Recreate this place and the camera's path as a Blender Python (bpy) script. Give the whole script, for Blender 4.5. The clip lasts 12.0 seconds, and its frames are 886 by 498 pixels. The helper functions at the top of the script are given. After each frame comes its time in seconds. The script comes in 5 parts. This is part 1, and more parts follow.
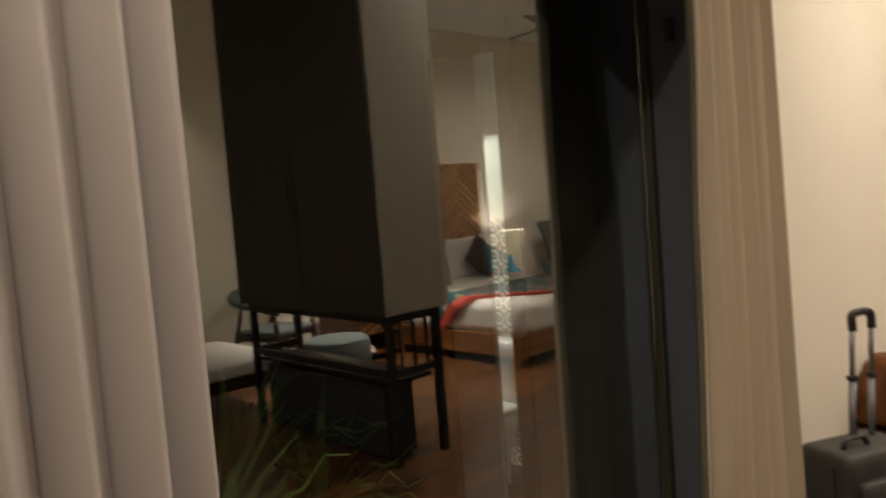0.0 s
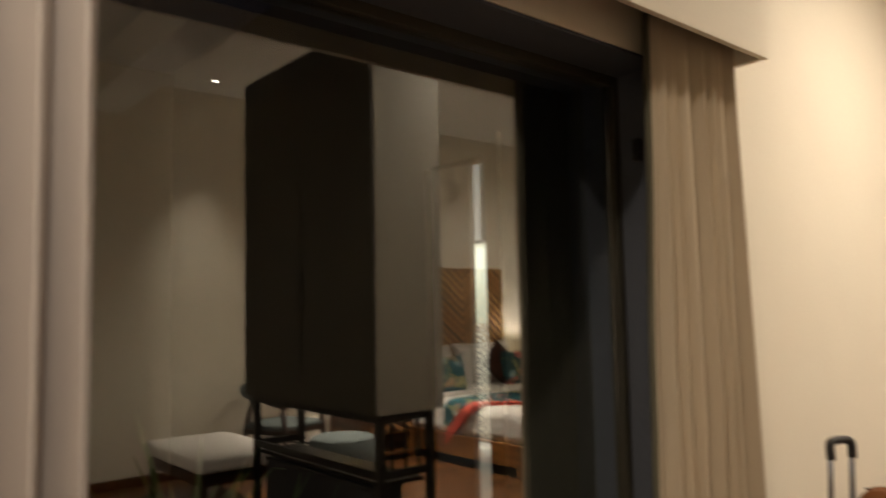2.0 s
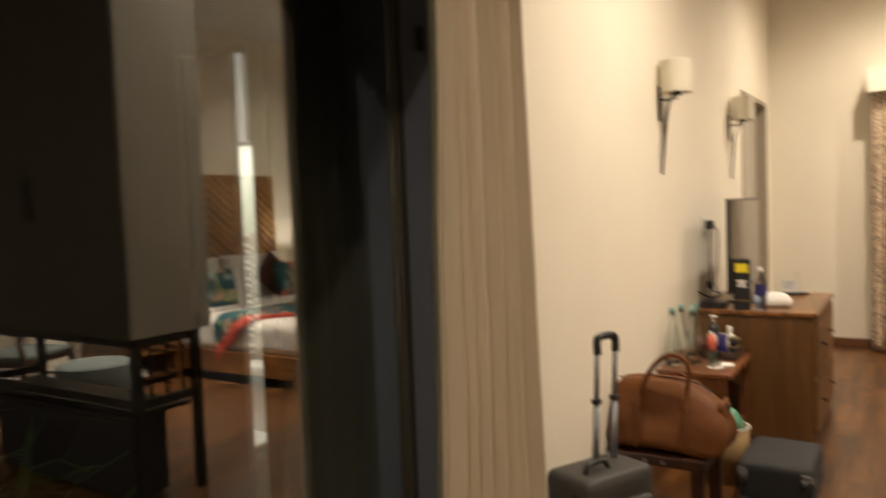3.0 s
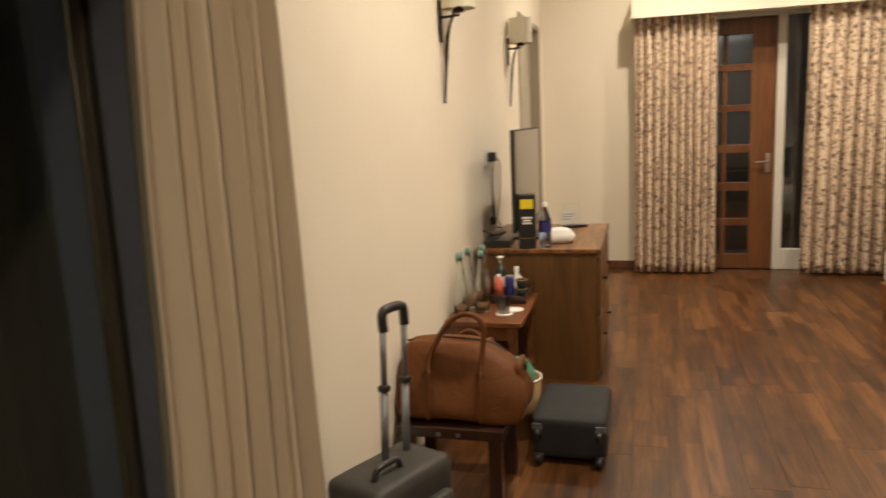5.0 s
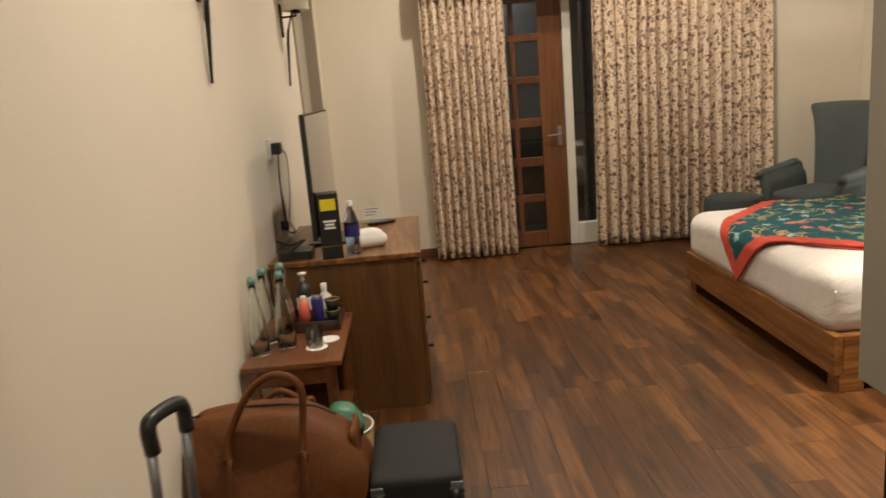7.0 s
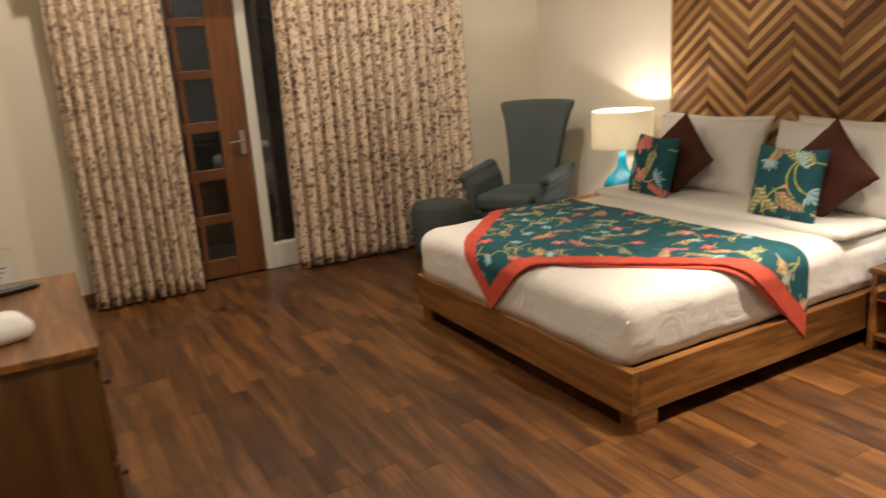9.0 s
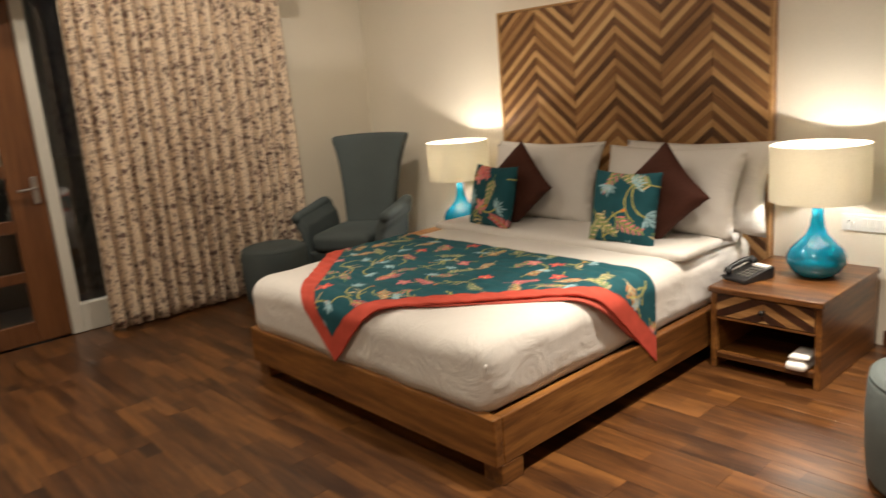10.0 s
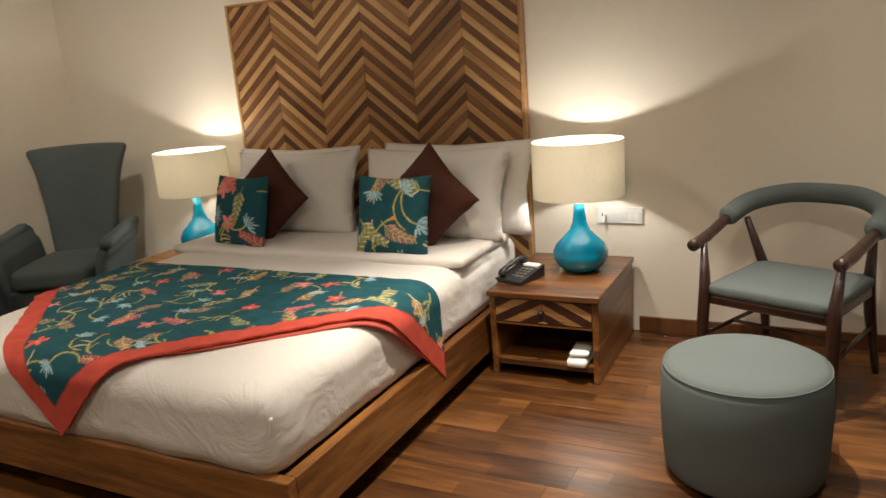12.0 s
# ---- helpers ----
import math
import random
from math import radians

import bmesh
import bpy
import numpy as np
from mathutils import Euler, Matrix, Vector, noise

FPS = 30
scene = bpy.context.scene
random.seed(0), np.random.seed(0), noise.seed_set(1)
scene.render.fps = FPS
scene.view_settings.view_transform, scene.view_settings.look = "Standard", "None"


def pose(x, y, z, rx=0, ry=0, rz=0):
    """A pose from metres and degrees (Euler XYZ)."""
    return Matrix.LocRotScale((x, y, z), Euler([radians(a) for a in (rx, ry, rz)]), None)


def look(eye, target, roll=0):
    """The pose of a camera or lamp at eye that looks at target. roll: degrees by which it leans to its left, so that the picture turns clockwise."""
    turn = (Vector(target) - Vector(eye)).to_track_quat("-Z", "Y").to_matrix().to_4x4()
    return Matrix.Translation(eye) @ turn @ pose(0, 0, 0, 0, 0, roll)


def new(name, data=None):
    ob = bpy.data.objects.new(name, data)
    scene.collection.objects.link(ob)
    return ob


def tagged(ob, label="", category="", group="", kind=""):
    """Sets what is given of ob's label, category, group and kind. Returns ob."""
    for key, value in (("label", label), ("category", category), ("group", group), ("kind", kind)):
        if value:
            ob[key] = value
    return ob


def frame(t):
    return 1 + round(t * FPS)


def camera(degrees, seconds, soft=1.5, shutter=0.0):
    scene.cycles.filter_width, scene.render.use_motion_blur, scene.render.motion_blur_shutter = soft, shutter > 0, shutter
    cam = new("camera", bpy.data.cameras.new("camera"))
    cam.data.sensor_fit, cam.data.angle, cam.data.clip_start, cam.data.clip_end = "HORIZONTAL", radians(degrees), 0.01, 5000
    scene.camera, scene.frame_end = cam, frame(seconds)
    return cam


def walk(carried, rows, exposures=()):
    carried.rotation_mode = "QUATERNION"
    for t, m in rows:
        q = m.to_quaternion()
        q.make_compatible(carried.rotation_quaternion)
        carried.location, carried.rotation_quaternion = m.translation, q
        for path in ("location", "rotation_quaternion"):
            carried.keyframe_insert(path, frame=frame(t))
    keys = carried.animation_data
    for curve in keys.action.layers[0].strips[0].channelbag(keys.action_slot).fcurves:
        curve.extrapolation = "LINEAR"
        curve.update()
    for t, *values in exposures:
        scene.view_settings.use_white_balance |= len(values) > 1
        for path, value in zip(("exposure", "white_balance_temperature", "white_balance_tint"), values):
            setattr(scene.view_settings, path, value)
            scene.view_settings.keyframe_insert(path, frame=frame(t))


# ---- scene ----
cam = camera(61.9, 12.0, shutter=0.6)
PATH = [
    (0, (1.174, 0.119, 1.52), (-0.278, 1.489, 1.391), -4.4),
    (0.5, (1.243, 0.15, 1.522), (-0.353, 1.353, 1.462), -2.3),
    (1, (1.321, 0.164, 1.528), (-0.33, 1.292, 1.566), -2.3),
    (1.5, (1.386, 0.201, 1.517), (-0.265, 1.32, 1.676), -1.2),
    (2, (1.404, 0.265, 1.499), (-0.116, 1.554, 1.656), -1.2),
    (2.5, (1.356, 0.33, 1.495), (0.02, 1.818, 1.507), -1.1),
    (3, (1.228, 0.458, 1.49), (0.153, 2.141, 1.382), -2.2),
    (3.2, (1.175, 0.514, 1.488), (0.218, 2.263, 1.32), -3.3),
    (4.8, (1.003, 0.972, 1.548), (0.404, 2.85, 1.212), -2.7),
    (5, (0.993, 1.03, 1.546), (0.466, 2.929, 1.208), -2.6),
    (5.5, (0.946, 1.16, 1.523), (0.654, 3.111, 1.193), -3.7),
    (6, (0.83, 1.356, 1.547), (0.724, 3.324, 1.204), -4.8),
    (6.5, (0.771, 1.568, 1.556), (0.73, 3.525, 1.145), -5.1),
    (7, (0.762, 1.786, 1.553), (0.816, 3.739, 1.127), -4.8),
    (7.2, (0.745, 1.871, 1.546), (0.859, 3.821, 1.116), -4.3),
    (8.8, (0.651, 2.804, 1.576), (1.509, 4.533, 1.052), -4.1),
    (9, (0.668, 2.894, 1.574), (1.596, 4.592, 1.068), -3.9),
    (9.5, (0.79, 3.013, 1.54), (1.899, 4.609, 1.071), -3.8),
    (10, (0.838, 3.153, 1.526), (2.133, 4.611, 1.084), -4.6),
    (10.5, (0.863, 3.283, 1.517), (2.33, 4.576, 1.098), -4.9),
    (11, (0.916, 3.372, 1.502), (2.505, 4.509, 1.074), -4.6),
    (11.5, (1.047, 3.486, 1.491), (2.729, 4.465, 1.027), -4.8),
    (12, (1.05, 3.551, 1.489), (2.778, 4.435, 1.01), -4.5),
]
EXPOSURES = [(0, 0.8, 6200, 10), (1.5, 0.75, 6300, 10), (2.5, 1.05, 6500, 10), (5, 0.92, 6550, 10), (7, 0.6, 6250, 10), (9, 0.5, 6350, 10), (10.5, 0.25, 6150, 10), (12, 0.1, 6050, 10)]
walk(cam, [(t, look(eye, target, roll)) for t, eye, target, roll in PATH], EXPOSURES)

# ---- world and lamps ----
world = bpy.data.worlds.new("night")
world.use_nodes = True
scene.world = world
wbg = world.node_tree.nodes["Background"]
wbg.inputs["Color"].default_value = (0.25, 0.32, 0.5, 1)
wbg.inputs["Strength"].default_value = 0.003

WARM = (1.0, 0.78, 0.52)


def lamp(name, kind, where, power, colour=WARM, radius=0.05, aim=None, spread=None, blend=0.6):
    data = bpy.data.lights.new(name, kind)
    data.energy, data.color = power, colour
    if kind == "AREA":
        data.shape, data.size = "DISK", radius * 2
    else:
        data.shadow_soft_size = radius
    if kind == "SPOT":
        data.spot_size, data.spot_blend = radians(spread), blend
    ob = new(name, data)
    ob.matrix_world = look(where, aim, 0) if aim else Matrix.Translation(where)
    return ob


H = 3.6            # ceiling height
XE, YN, YS = 4.93, 8.60, -1.35   # east, north and south walls
GX = -0.22         # glass of the courtyard window
# Only the first spot is known; the other six are added to light the room.
SPOTS = [(4.5, 2.97), (1.25, 7.35), (1.15, 0.2), (3.4, 0.2), (3.5, 4.2), (1.3, 3.95), (3.0, 6.9)]
POWER = [120, 112, 110, 52, 800, 165, 145]
CONES = [52, 165, 165, 150, 55, 165, 165]
for (sx, sy), p, cone in zip(SPOTS, POWER, CONES):
    lamp("downlight_and_fill", "SPOT", (sx, sy, H - 0.03), p, (1.0, 0.85, 0.67), 0.05, (sx, sy, 0), cone, 1.0)
LAMPS = [(4.6, 4.585), (4.6, 7.14)]
for lx, ly in LAMPS:
    lamp("bedside_bulb", "POINT", (lx, ly, 0.975), 10, (1.0, 0.9, 0.78), 0.02)
lamp("bathroom_lamp", "POINT", (-2.5, 2.8, 1.9), 42, (1.0, 0.93, 0.8), 0.12)
lamp("balcony_lamp", "POINT", (1.75, 9.35, 2.55), 7, (1.0, 0.95, 0.88), 0.1)


# ---- materials ----
def nodes_of(name, rough=0.6, metal=0.0, spec=0.5):
    m = bpy.data.materials.new(name)
    m.use_nodes = True
    nt = m.node_tree
    b = nt.nodes["Principled BSDF"]
    b.inputs["Roughness"].default_value = rough
    b.inputs["Metallic"].default_value = metal
    b.inputs["Specular IOR Level"].default_value = spec
    return m, nt, b


def add(nt, kind, **props):
    n = nt.nodes.new(kind)
    for k, v in props.items():
        n.inputs[k.replace("_", " ")].default_value = v
    return n


def coords(nt, scale=(1, 1, 1), shift=False):
    tc = nt.nodes.new("ShaderNodeTexCoord")
    mp = nt.nodes.new("ShaderNodeMapping")
    mp.inputs["Scale"].default_value = scale
    nt.links.new(tc.outputs["Object"], mp.inputs["Vector"])
    if shift:
        oi = nt.nodes.new("ShaderNodeObjectInfo")
        mul = nt.nodes.new("ShaderNodeVectorMath")
        mul.operation = "SCALE"
        mul.inputs[0].default_value = (13.7, 7.1, 5.3)
        nt.links.new(oi.outputs["Random"], mul.inputs["Scale"])
        nt.links.new(mul.outputs["Vector"], mp.inputs["Location"])
    return mp.outputs["Vector"]


def ramp(nt, fac, stops):
    r = nt.nodes.new("ShaderNodeValToRGB")
    els = r.color_ramp.elements
    while len(els) < len(stops):
        els.new(0.5)
    for e, (p, c) in zip(els, stops):
        e.position, e.color = p, (*c, 1)
    nt.links.new(fac, r.inputs["Fac"])
    return r.outputs["Color"]


def bump(nt, b, height, strength, dist=0.01):
    n = add(nt, "ShaderNodeBump", Strength=strength, Distance=dist)
    nt.links.new(height, n.inputs["Height"])
    nt.links.new(n.outputs["Normal"], b.inputs["Normal"])


def plain(name, colour, rough=0.6, metal=0.0, grain=60.0, vary=0.12, relief=0.1, spec=0.5, coat=0.0, crumple=0.0):
    """A nearly even surface, with fine grain, broad unevenness and a little relief."""
    m, nt, b = nodes_of(name, rough, metal, spec)
    v = coords(nt)
    fine = add(nt, "ShaderNodeTexNoise", Scale=grain, Detail=4.0)
    wide = add(nt, "ShaderNodeTexNoise", Scale=2.3, Detail=3.0)
    nt.links.new(v, fine.inputs["Vector"])
    nt.links.new(v, wide.inputs["Vector"])
    mix = add(nt, "ShaderNodeMath")
    mix.operation = "ADD"
    nt.links.new(fine.outputs["Fac"], mix.inputs[0])
    nt.links.new(wide.outputs["Fac"], mix.inputs[1])
    half = add(nt, "ShaderNodeMath")
    half.operation = "MULTIPLY"
    half.inputs[1].default_value = 0.5
    nt.links.new(mix.outputs[0], half.inputs[0])
    lo, hi = [c * (1 - vary) for c in colour], [min(c * (1 + vary), 1) for c in colour]
    nt.links.new(ramp(nt, half.outputs[0], [(0.3, lo), (0.7, hi)]), b.inputs["Base Color"])
    if relief:
        bump(nt, b, fine.outputs["Fac"], relief, 0.004)
    if crumple:
        creases = add(nt, "ShaderNodeTexNoise", Scale=4.5, Detail=5.0, Roughness=0.55, Distortion=1.6)
        nt.links.new(v, creases.inputs["Vector"])
        n2 = add(nt, "ShaderNodeBump", Strength=crumple, Distance=0.03)
        nt.links.new(creases.outputs["Fac"], n2.inputs["Height"])
        nt.links.new(b.inputs["Normal"].links[0].from_socket, n2.inputs["Normal"])
        nt.links.new(n2.outputs["Normal"], b.inputs["Normal"])
    if coat:
        b.inputs["Coat Weight"].default_value = coat
        b.inputs["Coat Roughness"].default_value = 0.08
    return m


def wood(name, dark, mid, light, along="y", rough=0.4, rings=9.0, coat=0.15, spread=0.25, tight=1.0, wide=0.23, strips=0.0):
    """Long-grained wood; every piece takes its own tone and stretch of grain."""
    m, nt, b = nodes_of(name, rough)
    s = {"x": (0.55, 7, 7), "y": (7, 0.55, 7), "z": (7, 7, 0.55)}[along]
    v = coords(nt, [k * tight for k in s], True)
    big = add(nt, "ShaderNodeTexNoise", Scale=1.1, Detail=5.0, Roughness=0.62, Distortion=1.2)
    fine = add(nt, "ShaderNodeTexNoise", Scale=rings, Detail=6.0, Roughness=0.7, Distortion=0.4)
    nt.links.new(v, big.inputs["Vector"])
    nt.links.new(v, fine.inputs["Vector"])
    mx = nt.nodes.new("ShaderNodeMix")
    mx.inputs[0].default_value = 0.4
    nt.links.new(big.outputs["Fac"], mx.inputs[2])
    nt.links.new(fine.outputs["Fac"], mx.inputs[3])
    oi = nt.nodes.new("ShaderNodeObjectInfo")
    rnd = add(nt, "ShaderNodeMapRange")
    rnd.inputs["To Min"].default_value, rnd.inputs["To Max"].default_value = -spread / 2, spread / 2
    nt.links.new(oi.outputs["Random"], rnd.inputs["Value"])
    tone = add(nt, "ShaderNodeMath")
    nt.links.new(mx.outputs[0], tone.inputs[0])
    nt.links.new(rnd.outputs["Result"], tone.inputs[1])
    if strips:                                 # a board made up of narrow staves, each with a tone of its own
        tc = nt.nodes.new("ShaderNodeTexCoord")
        xyz = nt.nodes.new("ShaderNodeSeparateXYZ")
        nt.links.new(tc.outputs["Object"], xyz.inputs[0])
        across = add(nt, "ShaderNodeMath")
        across.operation = "MULTIPLY_ADD"
        across.inputs[1].default_value, across.inputs[2].default_value = 1 / strips, 0.0
        nt.links.new(xyz.outputs["X"], across.inputs[0])
        stave = add(nt, "ShaderNodeMath")
        stave.operation = "FLOOR"
        nt.links.new(across.outputs[0], stave.inputs[0])
        offset = add(nt, "ShaderNodeMath")
        offset.operation = "MULTIPLY_ADD"
        offset.inputs[1].default_value = 2.1
        nt.links.new(xyz.outputs["Y"], offset.inputs[0])
        lag = add(nt, "ShaderNodeMath")
        lag.operation = "MULTIPLY"
        lag.inputs[1].default_value = 0.37
        nt.links.new(stave.outputs[0], lag.inputs[0])
        nt.links.new(lag.outputs[0], offset.inputs[2])
        length = add(nt, "ShaderNodeMath")
        length.operation = "FLOOR"
        nt.links.new(offset.outputs[0], length.inputs[0])
        cell = nt.nodes.new("ShaderNodeCombineXYZ")
        nt.links.new(stave.outputs[0], cell.inputs["X"])
        nt.links.new(length.outputs[0], cell.inputs["Y"])
        nt.links.new(oi.outputs["Random"], cell.inputs["Z"])
        white = nt.nodes.new("ShaderNodeTexWhiteNoise")
        nt.links.new(cell.outputs[0], white.inputs["Vector"])
        shade = add(nt, "ShaderNodeMapRange")
        shade.inputs["To Min"].default_value, shade.inputs["To Max"].default_value = -0.075, 0.075
        nt.links.new(white.outputs["Value"], shade.inputs["Value"])
        whole = add(nt, "ShaderNodeMath")
        nt.links.new(tone.outputs[0], whole.inputs[0])
        nt.links.new(shade.outputs["Result"], whole.inputs[1])
        tone = whole
    nt.links.new(ramp(nt, tone.outputs[0], [(0.5 - wide, dark), (0.5, mid), (0.5 + wide, light)]), b.inputs["Base Color"])
    bump(nt, b, fine.outputs["Fac"], 0.12, 0.003)
    b.inputs["Coat Weight"].default_value = coat
    b.inputs["Coat Roughness"].default_value = 0.25
    return m


def glass(name, colour=(1, 1, 1), rough=0.0, ior=1.45):
    m, nt, b = nodes_of(name, rough)
    b.inputs["Base Color"].default_value = (*colour, 1)
    b.inputs["Transmission Weight"].default_value = 1.0
    b.inputs["IOR"].default_value = ior
    return m


def painted(name, rough=0.85, weave=420.0):
    """Printed cloth: the dyes are the mesh's own colours."""
    m, nt, b = nodes_of(name, rough, 0, 0.2)
    a = nt.nodes.new("ShaderNodeVertexColor")
    a.layer_name = "print"
    v = coords(nt)
    n = add(nt, "ShaderNodeTexNoise", Scale=weave, Detail=2.0)
    w = add(nt, "ShaderNodeTexNoise", Scale=14.0, Detail=3.0)
    nt.links.new(v, n.inputs["Vector"])
    nt.links.new(v, w.inputs["Vector"])
    hsv = add(nt, "ShaderNodeHueSaturation")
    mr = add(nt, "ShaderNodeMapRange")
    mr.inputs["To Min"].default_value, mr.inputs["To Max"].default_value = 0.7, 1.3
    nt.links.new(w.outputs["Fac"], mr.inputs["Value"])
    nt.links.new(mr.outputs["Result"], hsv.inputs["Value"])
    nt.links.new(a.outputs["Color"], hsv.inputs["Color"])
    nt.links.new(hsv.outputs["Color"], b.inputs["Base Color"])
    bump(nt, b, n.outputs["Fac"], 0.25, 0.002)
    return m


M_WALL = plain("cream_paint", (0.81, 0.75, 0.63), 0.75, grain=90, vary=0.03, relief=0.06)
M_CEIL = plain("ceiling_paint", (0.8, 0.78, 0.72), 0.8, grain=40, vary=0.03)
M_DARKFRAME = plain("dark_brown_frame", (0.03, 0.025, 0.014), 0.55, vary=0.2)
M_REVEAL = plain("grey_blue_reveal", (0.22, 0.23, 0.26), 0.8, vary=0.08)
M_JAMB = plain("slate_paint", (0.07, 0.077, 0.096), 0.8, vary=0.1)
M_FLOOR = wood("floor_plank", (0.025, 0.0088, 0.0026), (0.09, 0.0345, 0.0088), (0.195, 0.08, 0.02), "y", 0.36, 5, 0.12, 0.10, 1.7, 0.17, 0.0785)
M_SUB = plain("floor_joint", (0.02, 0.012, 0.008), 0.9)
M_TEAK = wood("sheesham_wood_x", (0.035, 0.0115, 0.003), (0.155, 0.059, 0.013), (0.33, 0.145, 0.034), "x", 0.38, 6, 0.3, 0.1, 1.3, 0.16)
M_TEAKY = wood("sheesham_wood_y", (0.035, 0.0115, 0.003), (0.155, 0.059, 0.013), (0.33, 0.145, 0.034), "y", 0.38, 6, 0.3, 0.1, 1.3, 0.16)
M_CONS = wood("console_wood", (0.04, 0.0165, 0.0045), (0.115, 0.051, 0.013), (0.21, 0.1, 0.028), "z", 0.42, 7, 0.25, 0.1)
M_TABLE = wood("table_wood", (0.05, 0.016, 0.006), (0.13, 0.045, 0.015), (0.24, 0.09, 0.03), "y", 0.3, 7, 0.4, 0.1)
M_WALNUT = wood("dark_walnut", (0.014, 0.006, 0.004), (0.035, 0.014, 0.009), (0.08, 0.032, 0.018), "z", 0.3, 8, 0.5, 0.1)
M_SLAT_L = wood("slat_light", (0.25, 0.12, 0.04), (0.45, 0.25, 0.095), (0.62, 0.39, 0.17), "y", 0.42, 8, 0.2, 0.35)
M_SLAT_D = wood("slat_dark", (0.07, 0.027, 0.009), (0.17, 0.073, 0.025), (0.32, 0.155, 0.055), "y", 0.42, 8, 0.2, 0.35)
M_DOORWOOD = wood("door_wood", (0.05, 0.017, 0.006), (0.125, 0.046, 0.015), (0.21, 0.09, 0.032), "z", 0.35, 7, 0.4, 0.08)
M_LINEN = plain("white_linen", (0.72, 0.69, 0.65), 0.9, grain=300, vary=0.04, relief=0.12, spec=0.2, crumple=0.4)
M_WELT = plain("linen_hem", (0.7, 0.65, 0.58), 0.9, grain=300, vary=0.04)
M_BROWNSILK = plain("brown_silk", (0.07, 0.022, 0.013), 0.8, grain=160, vary=0.35, relief=0.35, spec=0.25, crumple=0.4)
M_FELT = plain("grey_green_upholstery", (0.082, 0.102, 0.104), 0.75, grain=220, vary=0.2, relief=0.2, spec=0.3)
M_FELT2 = plain("grey_felt", (0.115, 0.135, 0.132), 0.95, grain=260, vary=0.1, relief=0.3, spec=0.2)
# The sand drape's cloth again, its cooler light put into the colour.
M_DRAPE_COOL = plain("cool_lit_drape", (0.47, 0.425, 0.40), 0.9, grain=700, vary=0.05, relief=0.05, spec=0.2)
M_DRAPE = plain("sand_drape", (0.52, 0.44, 0.33), 0.9, grain=700, vary=0.05, relief=0.05, spec=0.2)
# Shade on the unlit backs of the courtyard drapes, as a dark colour.
M_DRAPE_BACK = plain("shaded_drape_back", (0.13, 0.118, 0.08), 0.9, grain=200, vary=0.1)
M_TURQ = plain("turquoise_glaze", (0.0, 0.25, 0.42), 0.12, grain=8, vary=0.1, relief=0, coat=0.6)
M_BRASS = plain("brass", (0.6, 0.42, 0.16), 0.3, 1.0)
M_CHROME = plain("brushed_steel", (0.55, 0.54, 0.52), 0.28, 1.0)
M_IRON = plain("black_iron", (0.014, 0.012, 0.011), 0.45, 0.3)
M_BLACK = plain("black_plastic", (0.014, 0.014, 0.015), 0.4, grain=200)
M_BLACKFAB = plain("black_nylon", (0.016, 0.017, 0.019), 0.75, grain=260, vary=0.3, relief=0.4)
M_GREYFAB = plain("charcoal_shell", (0.035, 0.033, 0.03), 0.6, grain=180, vary=0.2, relief=0.3)
M_LEATHER = plain("tan_leather", (0.125, 0.043, 0.010), 0.6, grain=120, vary=0.22, relief=0.3, crumple=0.35, spec=0.25)
M_WHITE = plain("white_plastic", (0.75, 0.74, 0.7), 0.4, vary=0.03)
M_PAPER = plain("white_paper", (0.8, 0.78, 0.74), 0.7, vary=0.04)
M_YELLOW = plain("yellow_sticker", (0.75, 0.62, 0.02), 0.5, vary=0.05)
M_SCREEN = plain("tv_screen", (0.012, 0.012, 0.013), 0.1, grain=5, vary=0.05, relief=0, coat=1.0)
M_GLASS = glass("clear_glass", (0.97, 1, 0.98))
M_GREENGLASS = glass("bottle_glass", (0.95, 0.985, 0.965), 0.0, 1.3)
M_ALU = plain("grey_aluminium", (0.27, 0.28, 0.31), 0.42, 0.7)
M_BLUEGLASS = glass("blue_bottle_plastic", (0.6, 0.72, 0.95), 0.05)
M_FROST = glass("frosted_pane", (0.75, 0.8, 0.85), 0.35)
M_AQUA = plain("mint_stopper", (0.14, 0.3, 0.26), 0.4)
M_RED = plain("coral_label", (0.75, 0.16, 0.1), 0.5)
M_NAVY = plain("navy_can", (0.03, 0.03, 0.16), 0.3)
M_CREAM = plain("cream_foam", (0.75, 0.72, 0.62), 0.9)
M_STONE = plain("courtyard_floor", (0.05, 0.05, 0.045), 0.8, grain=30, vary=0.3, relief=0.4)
# Render darkened so the room's light hardly shows on the night walls.
M_RENDER = plain("night_dark_render", (0.05, 0.046, 0.034), 0.9, grain=50, vary=0.15)
M_LEAF = plain("leaf", (0.075, 0.15, 0.03), 0.5, grain=30, vary=0.3)
M_MINT = plain("pale_green_wall", (0.55, 0.62, 0.54), 0.5, vary=0.04)
M_CERAMIC = plain("white_ceramic", (0.8, 0.8, 0.78), 0.12, vary=0.02, relief=0)
M_GREENBAG = plain("green_liner", (0.05, 0.2, 0.12), 0.4, grain=30, vary=0.4)
M_BIN = plain("straw_bin", (0.25, 0.16, 0.07), 0.8, grain=120, vary=0.3, relief=0.5)
M_PRINT = painted("printed_cotton")


